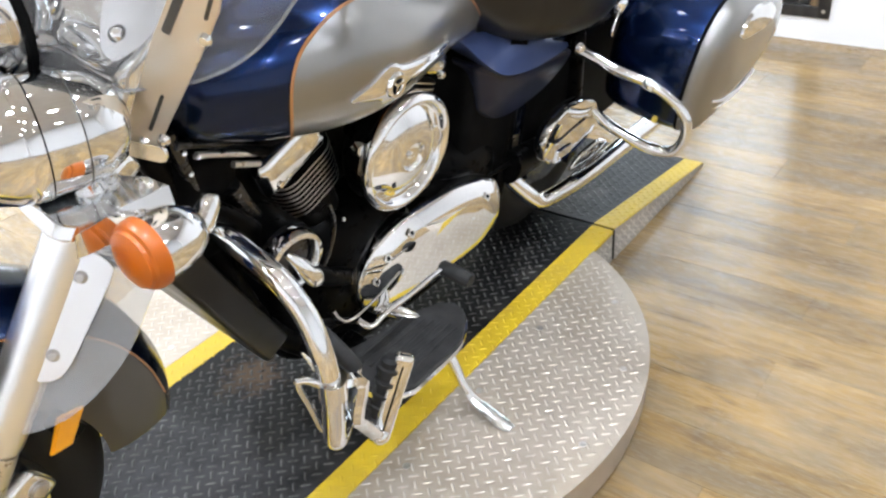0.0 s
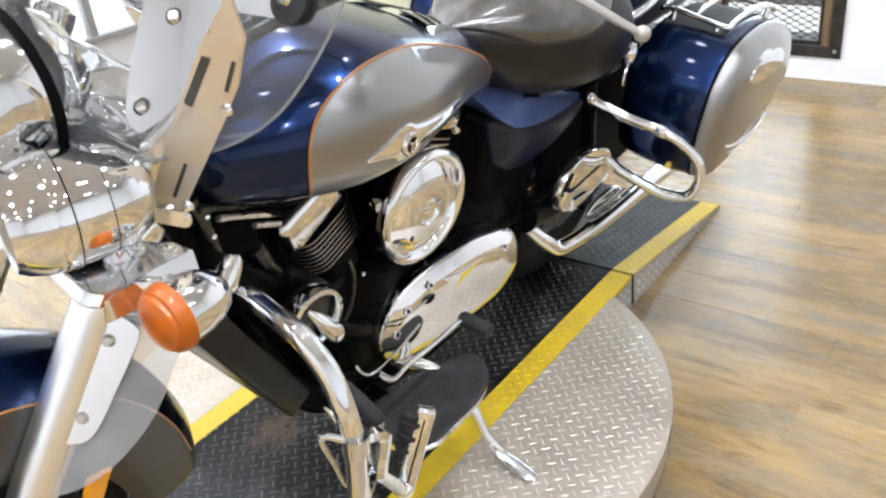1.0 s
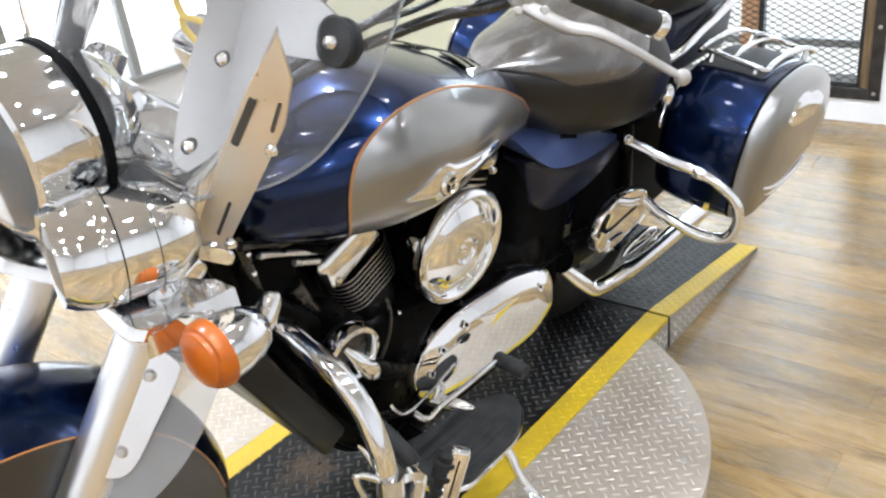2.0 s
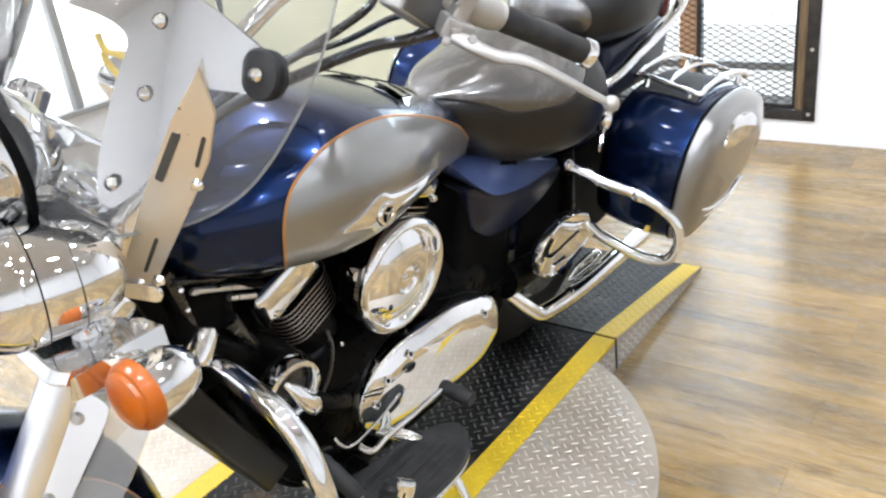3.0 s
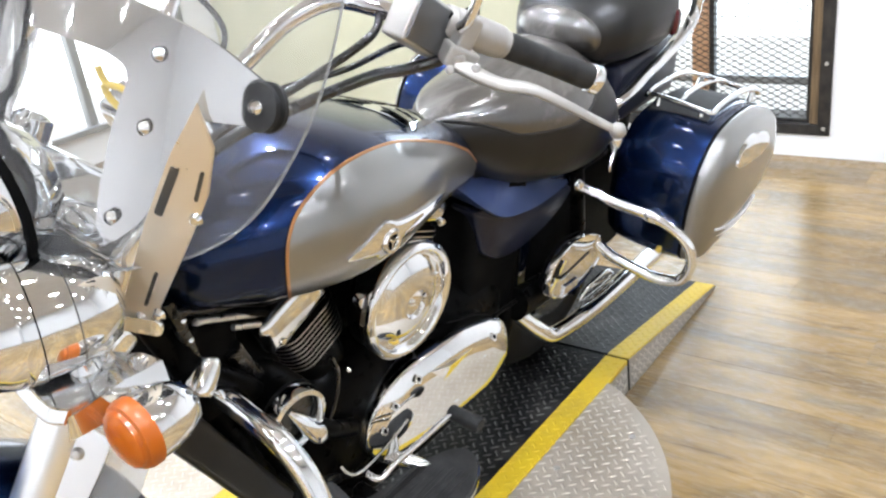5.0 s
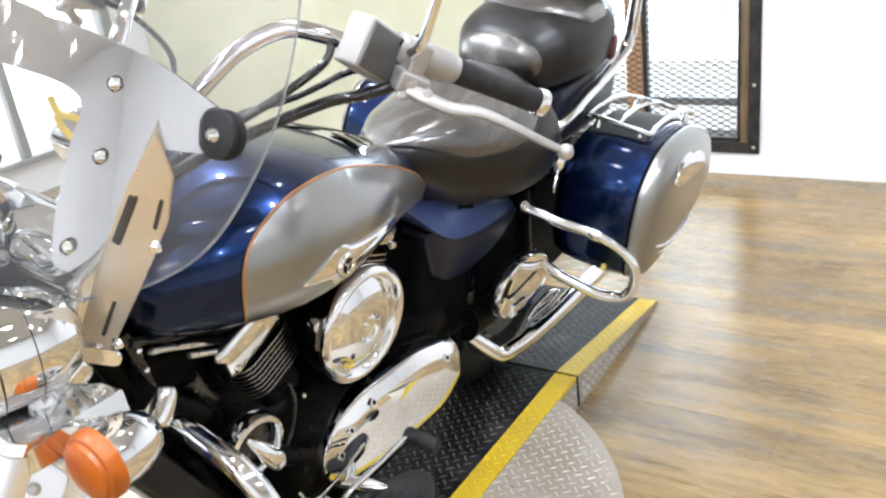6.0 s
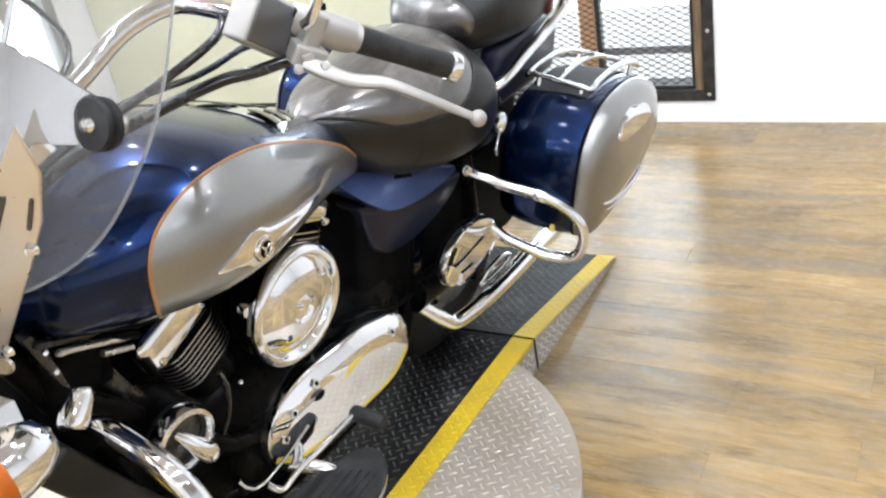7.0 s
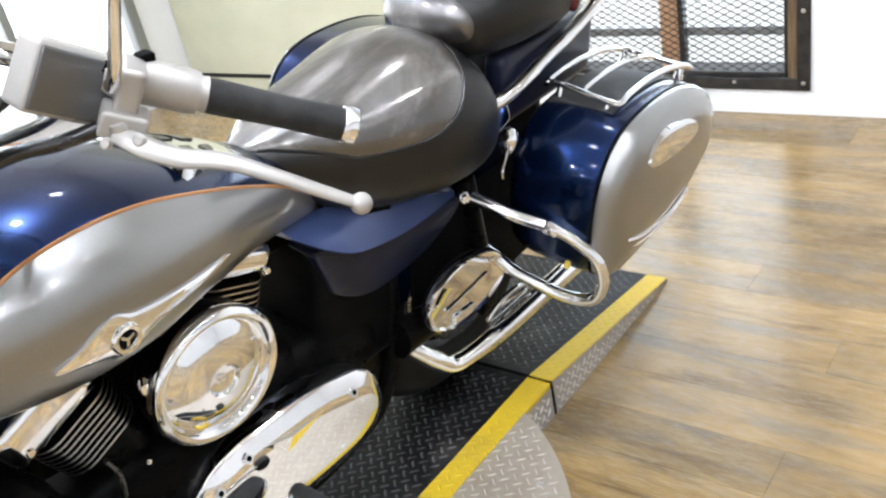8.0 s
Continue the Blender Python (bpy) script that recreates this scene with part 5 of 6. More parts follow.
# side covers and frame
for sx in (1, -1):
    cov = [(0.470, 0.690), (0.62, 0.642), (0.800, 0.604), (0.900, 0.584), (0.898, 0.556), (0.805, 0.520), (0.705, 0.508), (0.625, 0.511), (0.563, 0.529), (0.508, 0.568), (0.490, 0.612), (0.470, 0.670)]
    sc = part("side_cover", bulge(cov, [(sx * 0.05, 0.98), (sx * 0.098, 1.0), (sx * 0.106, 0.985), (sx * 0.110, 0.95), (sx * 0.114, 0.55), (sx * 0.115, 0.02)]), SHADED_BLUE, bike, "blue side cover, lower body coloured as shaded and shoulder as lit")
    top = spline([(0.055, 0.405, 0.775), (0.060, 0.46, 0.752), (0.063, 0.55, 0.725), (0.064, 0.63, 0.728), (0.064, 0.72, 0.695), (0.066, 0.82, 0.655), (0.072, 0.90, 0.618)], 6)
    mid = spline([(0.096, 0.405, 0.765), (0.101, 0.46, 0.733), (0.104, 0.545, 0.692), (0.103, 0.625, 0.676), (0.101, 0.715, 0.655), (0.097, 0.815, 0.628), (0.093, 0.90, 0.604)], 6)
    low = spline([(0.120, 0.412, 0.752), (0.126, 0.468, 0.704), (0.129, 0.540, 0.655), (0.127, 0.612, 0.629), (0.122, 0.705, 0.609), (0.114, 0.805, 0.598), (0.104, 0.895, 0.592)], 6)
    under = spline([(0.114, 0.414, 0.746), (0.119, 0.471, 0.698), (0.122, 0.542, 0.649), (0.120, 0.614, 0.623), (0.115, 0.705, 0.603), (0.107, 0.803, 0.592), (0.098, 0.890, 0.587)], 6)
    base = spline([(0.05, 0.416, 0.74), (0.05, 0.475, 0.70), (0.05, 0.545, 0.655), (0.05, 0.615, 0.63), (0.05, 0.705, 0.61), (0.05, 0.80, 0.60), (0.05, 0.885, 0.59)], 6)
    # the shoulder's pale blue stands for light reflected by the same paint
    part("shoulder", skin([[(sx * a[0], a[1], a[2]) for a in spline(row[:3], 5) + list(row[3:])] for row in zip(top, mid, low, under, base)]), LIT_BLUE, sc, "satin blue shoulder, paler for the light it reflects")
    part("frame_tube", tube([(sx * 0.05, -0.30, 0.84), (sx * 0.075, -0.215, 0.62), (sx * 0.085, -0.10, 0.35), (sx * 0.10, 0.08, 0.20), (sx * 0.11, 0.50, 0.19), (sx * 0.10, 0.64, 0.26), (sx * 0.085, 0.68, 0.45), (sx * 0.08, 0.68, 0.70)], 0.021, 14, 6), BLACK, bike, "black frame tube")
    part("swingarm", tube([(sx * 0.12, 0.66, 0.36), (sx * 0.125, 0.95, 0.325)], [0.034, 0.026], 14, 3, None, 1.3), BLACK, bike, "black swingarm")
    sh = part("shock_absorber", tube([(sx * 0.11, 0.99, 0.36), (sx * 0.10, 0.93, 0.62)], 0.024, 16, 2), BLACK, bike, "black rear shock absorber")
part("frame_spine", tube([(0, -0.30, 0.86), (0, -0.05, 0.78), (0, 0.45, 0.70), (0, 0.75, 0.66)], 0.04, 14, 5), BLACK, bike, "black frame backbone")
part("steering_head", tube([(0, -0.345, 0.98), (0, -0.43, 0.84)], 0.045, 20, 2), BLACK, bike, "black steering head")
part("radiator", block(-0.135, 0.135, -0.03, 0.03, -0.185, 0.185, 0.01, None, pose(0, -0.222, 0.515, 30, 0, 0)), VINYL, bike, "black radiator between the frame tubes")
part("throttle_rod", tube([(0.115, -0.252, 0.815), (0.115, -0.240, 0.812), (0.115, -0.143, 0.770)], [0.0065, 0.005, 0.005], 10, 2), ALU, bike, "grey metal linkage rod")
part("throttle_rod", tube([(0.115, -0.190, 0.772), (0.115, -0.140, 0.750)], 0.005, 10, 2), ALU, bike, "grey metal linkage rod")
part("battery_box", block(-0.100, 0.100, 0.47, 0.70, 0.33, 0.70, 0.03), MATT, bike, "black box under the seat")
# plate added to hide the bright floor, so this gap reads dark
part("bag_support", block(0.092, 0.102, 0.74, 1.38, 0.27, 0.585, 0.004), MATT, bike, "added black plate that darkens the space behind the side cover")
part("undertray", block(-0.088, 0.088, 0.62, 1.30, 0.52, 0.80, 0.05), MATT, bike, "black plastic under-seat tray")

# engine
part("engine_cover", egg((0, 0.10, 0.66), (0.055, 0.30, 0.13), None, 32, 16, 2.8), BLACK, bike, "black inner engine cover")
part("seat_base", body([(0.40, 0.030, 0.850, 0.785), (0.46, 0.042, 0.845, 0.770), (0.54, 0.050, 0.835, 0.740), (0.64, 0.055, 0.820, 0.710), (0.75, 0.058, 0.800, 0.695), (0.86, 0.060, 0.790, 0.670)], 3.0, 36, 24), MATT, bike, "black seat base")
part("intake_box", egg((0, 0.12, 0.755), (0.09, 0.30, 0.045), None, 32, 16, 2.8), MATT, bike, "black plastic intake box")
part("front_shroud", block(-0.10, 0.10, -0.27, -0.16, 0.60, 0.80, 0.03), MATT, bike, "black plastic front shroud")
CRANK = (Vector((0, 0.125, 0.375)), Vector((0, 0.190, 0.405)))
eng = part("engine_case", egg((0, 0.20, 0.36), (0.112, 0.29, 0.165), None, 48, 24, 3.2), BLACK, bike, "black engine crankcase")
part("gear_case", egg((0, 0.50, 0.36), (0.118, 0.16, 0.14), None, 40, 20, 3.0), BLACK, eng)
part("oil_pan", egg((0, 0.22, 0.22), (0.10, 0.26, 0.07), None, 40, 16, 3.2), BLACK, eng)
for s, nm in ((-1, "front_cylinder"), (1, "rear_cylinder")):
    m = Matrix.Translation(CRANK[(s + 1) // 2]) @ Matrix.Rotation(radians(-22 if s > 0 else 23), 4, "X") if s > 0 else Matrix.Translation(CRANK[0]) @ Matrix.Rotation(radians(23), 4, "X")
    cyl = part(nm, slab(rounded(0.135, 0.115, 0.04, 6), 0.20, m @ pose(0, 0, 0.12), 0.004), BLACK, bike, "black finned cylinder with bright fin edges")
    for k in range(12 if s > 0 else 8):
        z = (0.190 if s > 0 else 0.2245) + 0.0118 * k
        w, h = 0.172, (0.150 if s > 0 else 0.138) + 0.008 * math.sin(k * 0.24)
        fin = part("fin", slab(rounded(w, h, 0.040, 5), 0.0040, m @ pose(0, 0, z)), BLACK, cyl)
        o, i = [[p for p in rounded(w + e, h + e, 0.040, 5) if p[0] > -0.002] for e in (0.0012, -0.001)]
        for side in (1, -1):
            part("fin_edge", skin([[m @ Vector((side * x, y, z + dz)) for x, y in (o[6:] + o[:6] if ln else i[6:] + i[:6])] for ln, dz in ((1, 0.0006), (1, 0.0032), (0, 0.0034), (0, 0.0004))], closed_ring=False, cap=False, closed=True), FIN, fin, "bright machined fin edge")
    part("rocker_cover", block(-0.088, 0.088, -0.078, 0.078, 0.331, 0.386 if s > 0 else 0.412, 0.024, None, m if s > 0 else m @ pose(0, -0.018, -0.014)), CHROME, cyl, "chrome rocker cover")
    for sx in (-1, 1):
        for dy in ((-0.07, 0.07) if s > 0 else (-0.075,)):
            part("cover_bolt", bolt_head(m @ Vector((sx * 0.082, dy * 0.9, 0.340)), (sx, 0, 0.2), 0.007, 0.010), CHROME, cyl)

m = aim((0.100, 0.2065, 0.6205), (1, -0.05, 0.0))
air = part("air_cleaner", lathe([(0.0, 0.0480), (0.010, 0.0478), (0.018, 0.0482), (0.0235, 0.0505), (0.026, 0.0555), (0.029, 0.0580), (0.034, 0.0578), (0.048, 0.0560), (0.062, 0.0520), (0.075, 0.0460), (0.086, 0.0385), (0.0925, 0.0350), (0.0955, 0.0360), (0.0990, 0.0450), (0.1040, 0.0505), (0.1095, 0.0520), (0.1150, 0.0490), (0.1190, 0.0420), (0.1200, 0.0330), (0.1180, 0.026)], m, 72), CHROME, bike, "round chrome air cleaner cover with a rolled rim")
part("backing", lathe([(0.0, -0.03), (0.100, -0.03), (0.112, -0.01), (0.112, 0.027), (0.0, 0.03)], m, 48), BLACK, air)
part("rim_bolt", bolt_head((0.1455, 0.276, 0.648), (1, 0, 0), 0.006, 0.006), STEEL, air)
part("clip", tube([(0.146, 0.140, 0.566), (0.150, 0.148, 0.560), (0.149, 0.159, 0.558), (0.146, 0.163, 0.552)], 0.0034, 8, 4), BRASS, air, "small brass clip")
part("cover_bolt", bolt_head(m @ Vector((0, 0, 0.0478)), (1, -0.05, 0), 0.006, 0.005), STEEL, air)

PRIM = [(0.526, 0.368), (0.497, 0.432), (0.430, 0.455), (0.360, 0.467), (0.275, 0.465), (0.200, 0.458), (0.137, 0.428), (0.100, 0.375), (0.095, 0.317), (0.134, 0.258), (0.204, 0.240), (0.290, 0.240), (0.395, 0.250), (0.475, 0.270), (0.521, 0.320)]


def inset(line, d):
    """A closed line (y, z) drawn in by d along its normals."""
    n = len(line)
    area = sum(line[i - 1][0] * line[i][1] - line[i][0] * line[i - 1][1] for i in range(n))
    out = []
    for i in range(n):
        ty, tz = line[(i + 1) % n][0] - line[i - 1][0], line[(i + 1) % n][1] - line[i - 1][1]
        k = math.copysign(d / math.hypot(ty, tz), area)
        out.append((line[i][0] - tz * k, line[i][1] + ty * k))
    return out


def prim_x(y):
    """The side cover's plane runs outwards to the rear."""
    return 0.157 + 0.12 * (y - 0.33)


prim_line = [tuple(p) for p in spline(PRIM, 8, True)]
rings = []
for dx, low, d in ((-0.050, -0.050, 0.004), (-0.004, 0.0, 0.0), (0.0, 0.006, 0.002), (0.003, 0.0105, 0.005), (0.0175, 0.0175, 0.026), (0.0195, 0.0195, 0.030)):
    ring = []
    for (y, z), (y0, z0) in zip(inset(prim_line, d), prim_line):
        k = min(max((0.40 - z0) / 0.10, 0), 1)
        ring.append((prim_x(y) + dx + (low - dx) * k, y, z))
    rings.append(ring)
my, mz = 0.31, 0.353
for k, dx in ((0.75, 0.0215), (0.45, 0.0225), (0.15, 0.0228), (0.01, 0.0228)):
    rings.append([(prim_x(my + (y - my) * k) + dx, my + (y - my) * k, mz + (z - mz) * k) for y, z in inset(prim_line, 0.030)])
prim = part("primary_cover", skin(rings), MIRROR, bike, "chrome side engine cover with a bevelled edge")
part("cover_seam", skin([[(prim_x(y) + dx, y, z) for y, z in inset(prim_line, d)] for dx, d in ((-0.075, -0.004), (-0.020, -0.005), (-0.014, 0.0))]), BLACK, prim)
bm = bmesh.new()
ridge = [bm.verts.new((prim_x(y) + dx, y, z)) for dx, y, z in ((0.0165, 0.235, 0.4385), (0.0175, 0.400, 0.4285), (0.0228, 0.285, 0.395), (0.0285, 0.296, 0.4300))]
for q in ((0, 3, 2), (3, 1, 2), (0, 1, 3), (0, 2, 1)):
    bm.faces.new([ridge[i] for i in q])
part("ridge", bm, MIRROR, prim, smooth=False)
for dx, y, z in ((0.0185, 0.443, 0.421), (0.0165, 0.212, 0.437), (0.0165, 0.122, 0.360), (0.0165, 0.150, 0.405)):
    bolt = part("cover_bolt", slab(rounded(0.017, 0.017, 0.003, 2), 0.005, aim((prim_x(y) + dx, y, z), (0.8, 0, 0.5)) @ pose(0, 0, 0, 0, 0, 40), 0.0015), STEEL, prim, "square recessed cover bolt")
    part("socket", lathe([(0.0, 0.0052), (0.0052, 0.0052), (0.0052, 0.0046), (0.0, 0.0046)], aim((prim_x(y) + dx, y, z), (0.8, 0, 0.5)), 12), MATT, bolt)
part("case_rib", tube([(0.128, 0.545, 0.392), (0.122, 0.620, 0.378), (0.118, 0.690, 0.366)], 0.005, 8, 3), BLACK, prim)
m = aim((0.072, -0.122, 0.586), (1, -0.10, 0.02))
cap = part("horn", lathe([(0.0, 0.0), (0.058, 0.0), (0.060, 0.02), (0.060, 0.085), (0.055, 0.09), (0.0, 0.09)], m, 40), BLACK, bike, "black round housing with chrome cap")
part("cap_ring", lathe([(0.050, 0.088), (0.0575, 0.090), (0.0580, 0.100), (0.054, 0.112), (0.047, 0.115), (0.041, 0.108), (0.040, 0.094), (0.046, 0.092)], m, 40), CHROME, cap)
part("cap", lathe([(0.0, 0.098), (0.038, 0.096), (0.041, 0.090), (0.0, 0.088)], m, 40), GLOSS_BLACK, cap, "glossy black recessed face")
part("trumpet", tube([m @ Vector(p) for p in ((-0.010, 0.016, 0.098), (0.004, -0.002, 0.106), (0.018, -0.024, 0.112), (0.034, -0.046, 0.112), (0.040, -0.058, 0.106))], [0.006, 0.014, 0.019, 0.021, 0.012], 16, 5, None, 0.8), CHROME, cap, "chrome horn outlet")
for pts, r in (([(0.10, -0.24, 0.72), (0.12, -0.18, 0.66), (0.11, -0.14, 0.60)], 0.016), ([(0.11, -0.10, 0.55), (0.13, -0.02, 0.46), (0.12, 0.06, 0.40)], 0.018), ([(0.06, -0.28, 0.80), (0.10, -0.20, 0.795), (0.12, -0.13, 0.77)], 0.008), ([(0.09, -0.25, 0.83), (0.12, -0.15, 0.815), (0.10, -0.02, 0.79)], 0.010)):
    part("hose", tube(pts, r, 12, 6), BLACK, eng, "black rubber hose")

for pts, r in (([(0.100, -0.275, 0.836), (0.100, -0.239, 0.821), (0.100, -0.169, 0.789), (0.100, -0.130, 0.769)], 0.007), ([(0.090, -0.278, 0.853), (0.090, -0.256, 0.785), (0.090, -0.225, 0.697)], 0.010), ([(0.100, -0.187, 0.725), (0.100, -0.165, 0.679), (0.100, -0.136, 0.630), (0.100, -0.105, 0.573)], 0.017), ([(0.130, 0.002, 0.607), (0.130, 0.016, 0.558), (0.130, 0.006, 0.501), (0.130, -0.024, 0.457)], 0.004)):
    part("glossy_hose", tube(pts, r, 12, 6), GLOSS_BLACK, eng, "glossy black hose")
for at in ((0.100, -0.262, 0.817), (0.100, -0.254, 0.779), (0.100, -0.189, 0.684), (0.100, 0.077, 0.516)):
    part("case_bolt", bolt_head(at, (0.8, -0.5, 0.4), 0.0034, 0.004), STEEL, eng)
for at in ((0.100, 0.110, 0.657),):
    part("ribbed_knob", lathe([(0.0, 0.024), (0.010, 0.024), (0.013, 0.021), (0.011, 0.018), (0.014, 0.015), (0.011, 0.012), (0.014, 0.009), (0.011, 0.006), (0.014, 0.003), (0.012, 0.0), (0.0, 0.0)], aim(at, (0.85, -0.45, 0.25)), 20), CHROME, eng, "small ribbed chrome knob")

# foot controls
FB = [(0.175, -0.025), (0.186, 0.06), (0.205, 0.18), (0.245, 0.262), (0.295, 0.248), (0.330, 0.18), (0.333, 0.08), (0.325, 0.0), (0.26, -0.04)]
for sx in (1, -1):
    ln = [(sx * p[0], p[1]) for p in spline(FB, 6, True)][:: sx]
    fb = part("floorboard", slab(ln, 0.014, pose(0, 0, 0.252), 0.003), CHROME, bike, "rider floorboard with ribbed black rubber pad")
    mx = sum(p[0] for p in ln) / len(ln)
    my = sum(p[1] for p in ln) / len(ln)
    part("pad", slab([(mx + (x - mx) * 0.95, my + (y - my) * 0.965) for x, y in ln], 0.010, pose(0, 0, 0.266), 0.003), RUBBER, fb, "black rubber pad")
    for k in range(7):
        x = sx * (0.205 + 0.016 * k)
        y0, y1 = 0.0 + 0.002 * k, 0.155 + 0.010 * k - (0.004 * (k - 4) ** 2 if k > 4 else 0)
        part("rib", block(min(x - 0.003, x + 0.003), max(x - 0.003, x + 0.003), y0, y1, 0.2755, 0.2790, 0.0012), RUBBER, fb)
    part("hinge", block(-0.03, 0.03, -0.015, 0.015, -0.02, 0.012, 0.006, None, pose(sx * 0.16, 0.06, 0.245)), BLACK, fb)
sh = part("shift_lever", tube([(0.195, 0.012, 0.366), (0.222, 0.020, 0.362), (0.225, 0.06, 0.370), (0.225, 0.13, 0.366), (0.225, 0.20, 0.366), (0.226, 0.245, 0.362)], [0.0065, 0.0065, 0.006, 0.006, 0.006, 0.006], 12, 6), CHROME, bike, "chrome heel-and-toe shift lever")
part("heel_pad", tube([(0.220, 0.25, 0.36), (0.222, 0.25, 0.36), (0.283, 0.255, 0.358), (0.285, 0.255, 0.358)], [0.012, 0.0165, 0.0165, 0.012], 18, 2), RUBBER, sh, "black rubber heel peg")
toe = part("toe_pad", tube([(0.208, -0.106, 0.432), (0.212, -0.105, 0.430), (0.280, -0.096, 0.388), (0.282, -0.096, 0.386)], [0.010, 0.0155, 0.0155, 0.010], 18, 2), RUBBER, sh, "black rubber toe peg")
part("toe_cap", egg((0.285, -0.0955, 0.384), (0.009, 0.009, 0.009), None, 14, 8), STEEL, toe)
part("toe_arm", tube([(0.195, 0.012, 0.366), (0.180, -0.04, 0.39), (0.195, -0.095, 0.432), (0.212, -0.105, 0.430)], 0.007, 10, 5), BLACK, sh)
part("linkage", tube([(0.19, -0.05, 0.43), (0.194, -0.03, 0.395), (0.196, 0.0, 0.38), (0.196, 0.06, 0.385), (0.185, 0.15, 0.39)], 0.0032, 8, 5), STEEL, sh)

# engine guard with highway peg
for sx in (1, -1):
    pts = [(0.055, -0.225, 0.690), (0.100, -0.225, 0.672), (0.158, -0.222, 0.657), (0.227, -0.220, 0.640), (0.282, -0.218, 0.597), (0.320, -0.222, 0.540), (0.338, -0.222, 0.480), (0.342, -0.220, 0.42), (0.343, -0.218, 0.372), (0.338, -0.205, 0.350), (0.300, -0.15, 0.330), (0.20, -0.08, 0.30), (0.12, -0.04, 0.28)]
    eg = part("engine_guard", tube([(sx * x, y, z) for x, y, z in pts], 0.0185, 20, 6), CHROME, bike, "curved chrome engine guard bar")
    part("mount_tab", tube([(sx * 0.114, -0.266, 0.690), (sx * 0.112, -0.262, 0.694), (sx * 0.106, -0.242, 0.714), (sx * 0.100, -0.228, 0.732), (sx * 0.099, -0.226, 0.735)], [0.012, 0.021, 0.022, 0.017, 0.008], 20, 5, None, 0.8), CHROME, eg)
    cl = part("peg_clamp", tube([(sx * 0.338, -0.222, 0.505), (sx * 0.341, -0.2205, 0.468)], 0.0235, 20, 1), CHROME, eg, "chrome clamp")
    part("clamp_bolt", tube([(sx * 0.335, -0.235, 0.497), (sx * 0.315, -0.256, 0.513), (sx * 0.306, -0.262, 0.500), (sx * 0.310, -0.238, 0.43), (sx * 0.316, -0.222, 0.375), (sx * 0.330, -0.218, 0.368)], 0.0060, 10, 5), CHROME, cl)
    part("arm", tube([(sx * 0.346, -0.215, 0.492), (sx * 0.356, -0.196, 0.492), (sx * 0.361, -0.178, 0.476), (sx * 0.361, -0.182, 0.440), (sx * 0.361, -0.186, 0.398), (sx * 0.361, -0.176, 0.380), (sx * 0.361, -0.135, 0.312), (sx * 0.361, -0.125, 0.300)], 0.0125, 6, 2), CHROME, eg)
    a, b = Vector((sx * 0.342, -0.104, 0.291)), Vector((sx * 0.342, -0.078, 0.436))
    hp = part("highway_peg", tube([a - (b - a) * 0.05, a, b, b + (b - a) * 0.04], [0.010, 0.0165, 0.0165, 0.010], 18, 1), RUBBER, eg, "folded highway peg with black rubber ribs")
    lo, hi = Vector((sx * 0.360, -0.114, 0.290)), Vector((sx * 0.360, -0.064, 0.442))
    shell = aim((lo + hi) / 2, hi - lo, (sx * 0.6, -0.7, 0.3))
    sh = part("peg_shell", block(-0.0165, 0.0165, -0.010, 0.010, -0.084, 0.084, 0.007, None, shell), CHROME, hp, "chrome peg shell")
    part("groove", block(-0.0016, 0.0016, 0.0085, 0.0108, -0.070, 0.066, 0.0006, None, shell), MATT, hp)
    part("peg_end", egg(tuple(lo + Vector((0, -0.004, 0.0))), (0.019, 0.019, 0.016), None, 20, 12), CHROME, hp)
    for k in range(5):
        q = a + (b - a) * (0.12 + 0.19 * k)
        part("rib", lathe([(0.0168, -0.006), (0.0205, -0.004), (0.0205, 0.004), (0.0168, 0.006)], aim(q, b - a), 18), RUBBER, hp)

# side stand
st = part("side_stand", tube([(0.125, 0.135, 0.275), (0.22, 0.175, 0.262), (0.297, 0.190, 0.205), (0.342, 0.188, 0.152), (0.358, 0.190, 0.134)], [0.016, 0.015, 0.011, 0.010, 0.010], 12, 5), STEEL, bike, "polished side stand, swung out")
part("stand_foot", tube([(0.350, 0.189, 0.142), (0.378, 0.192, 0.118), (0.420, 0.192, 0.108), (0.455, 0.190, 0.104), (0.474, 0.189, 0.106)], [0.009, 0.013, 0.017, 0.017, 0.010], 12, 5, None, 0.5), STEEL, st)

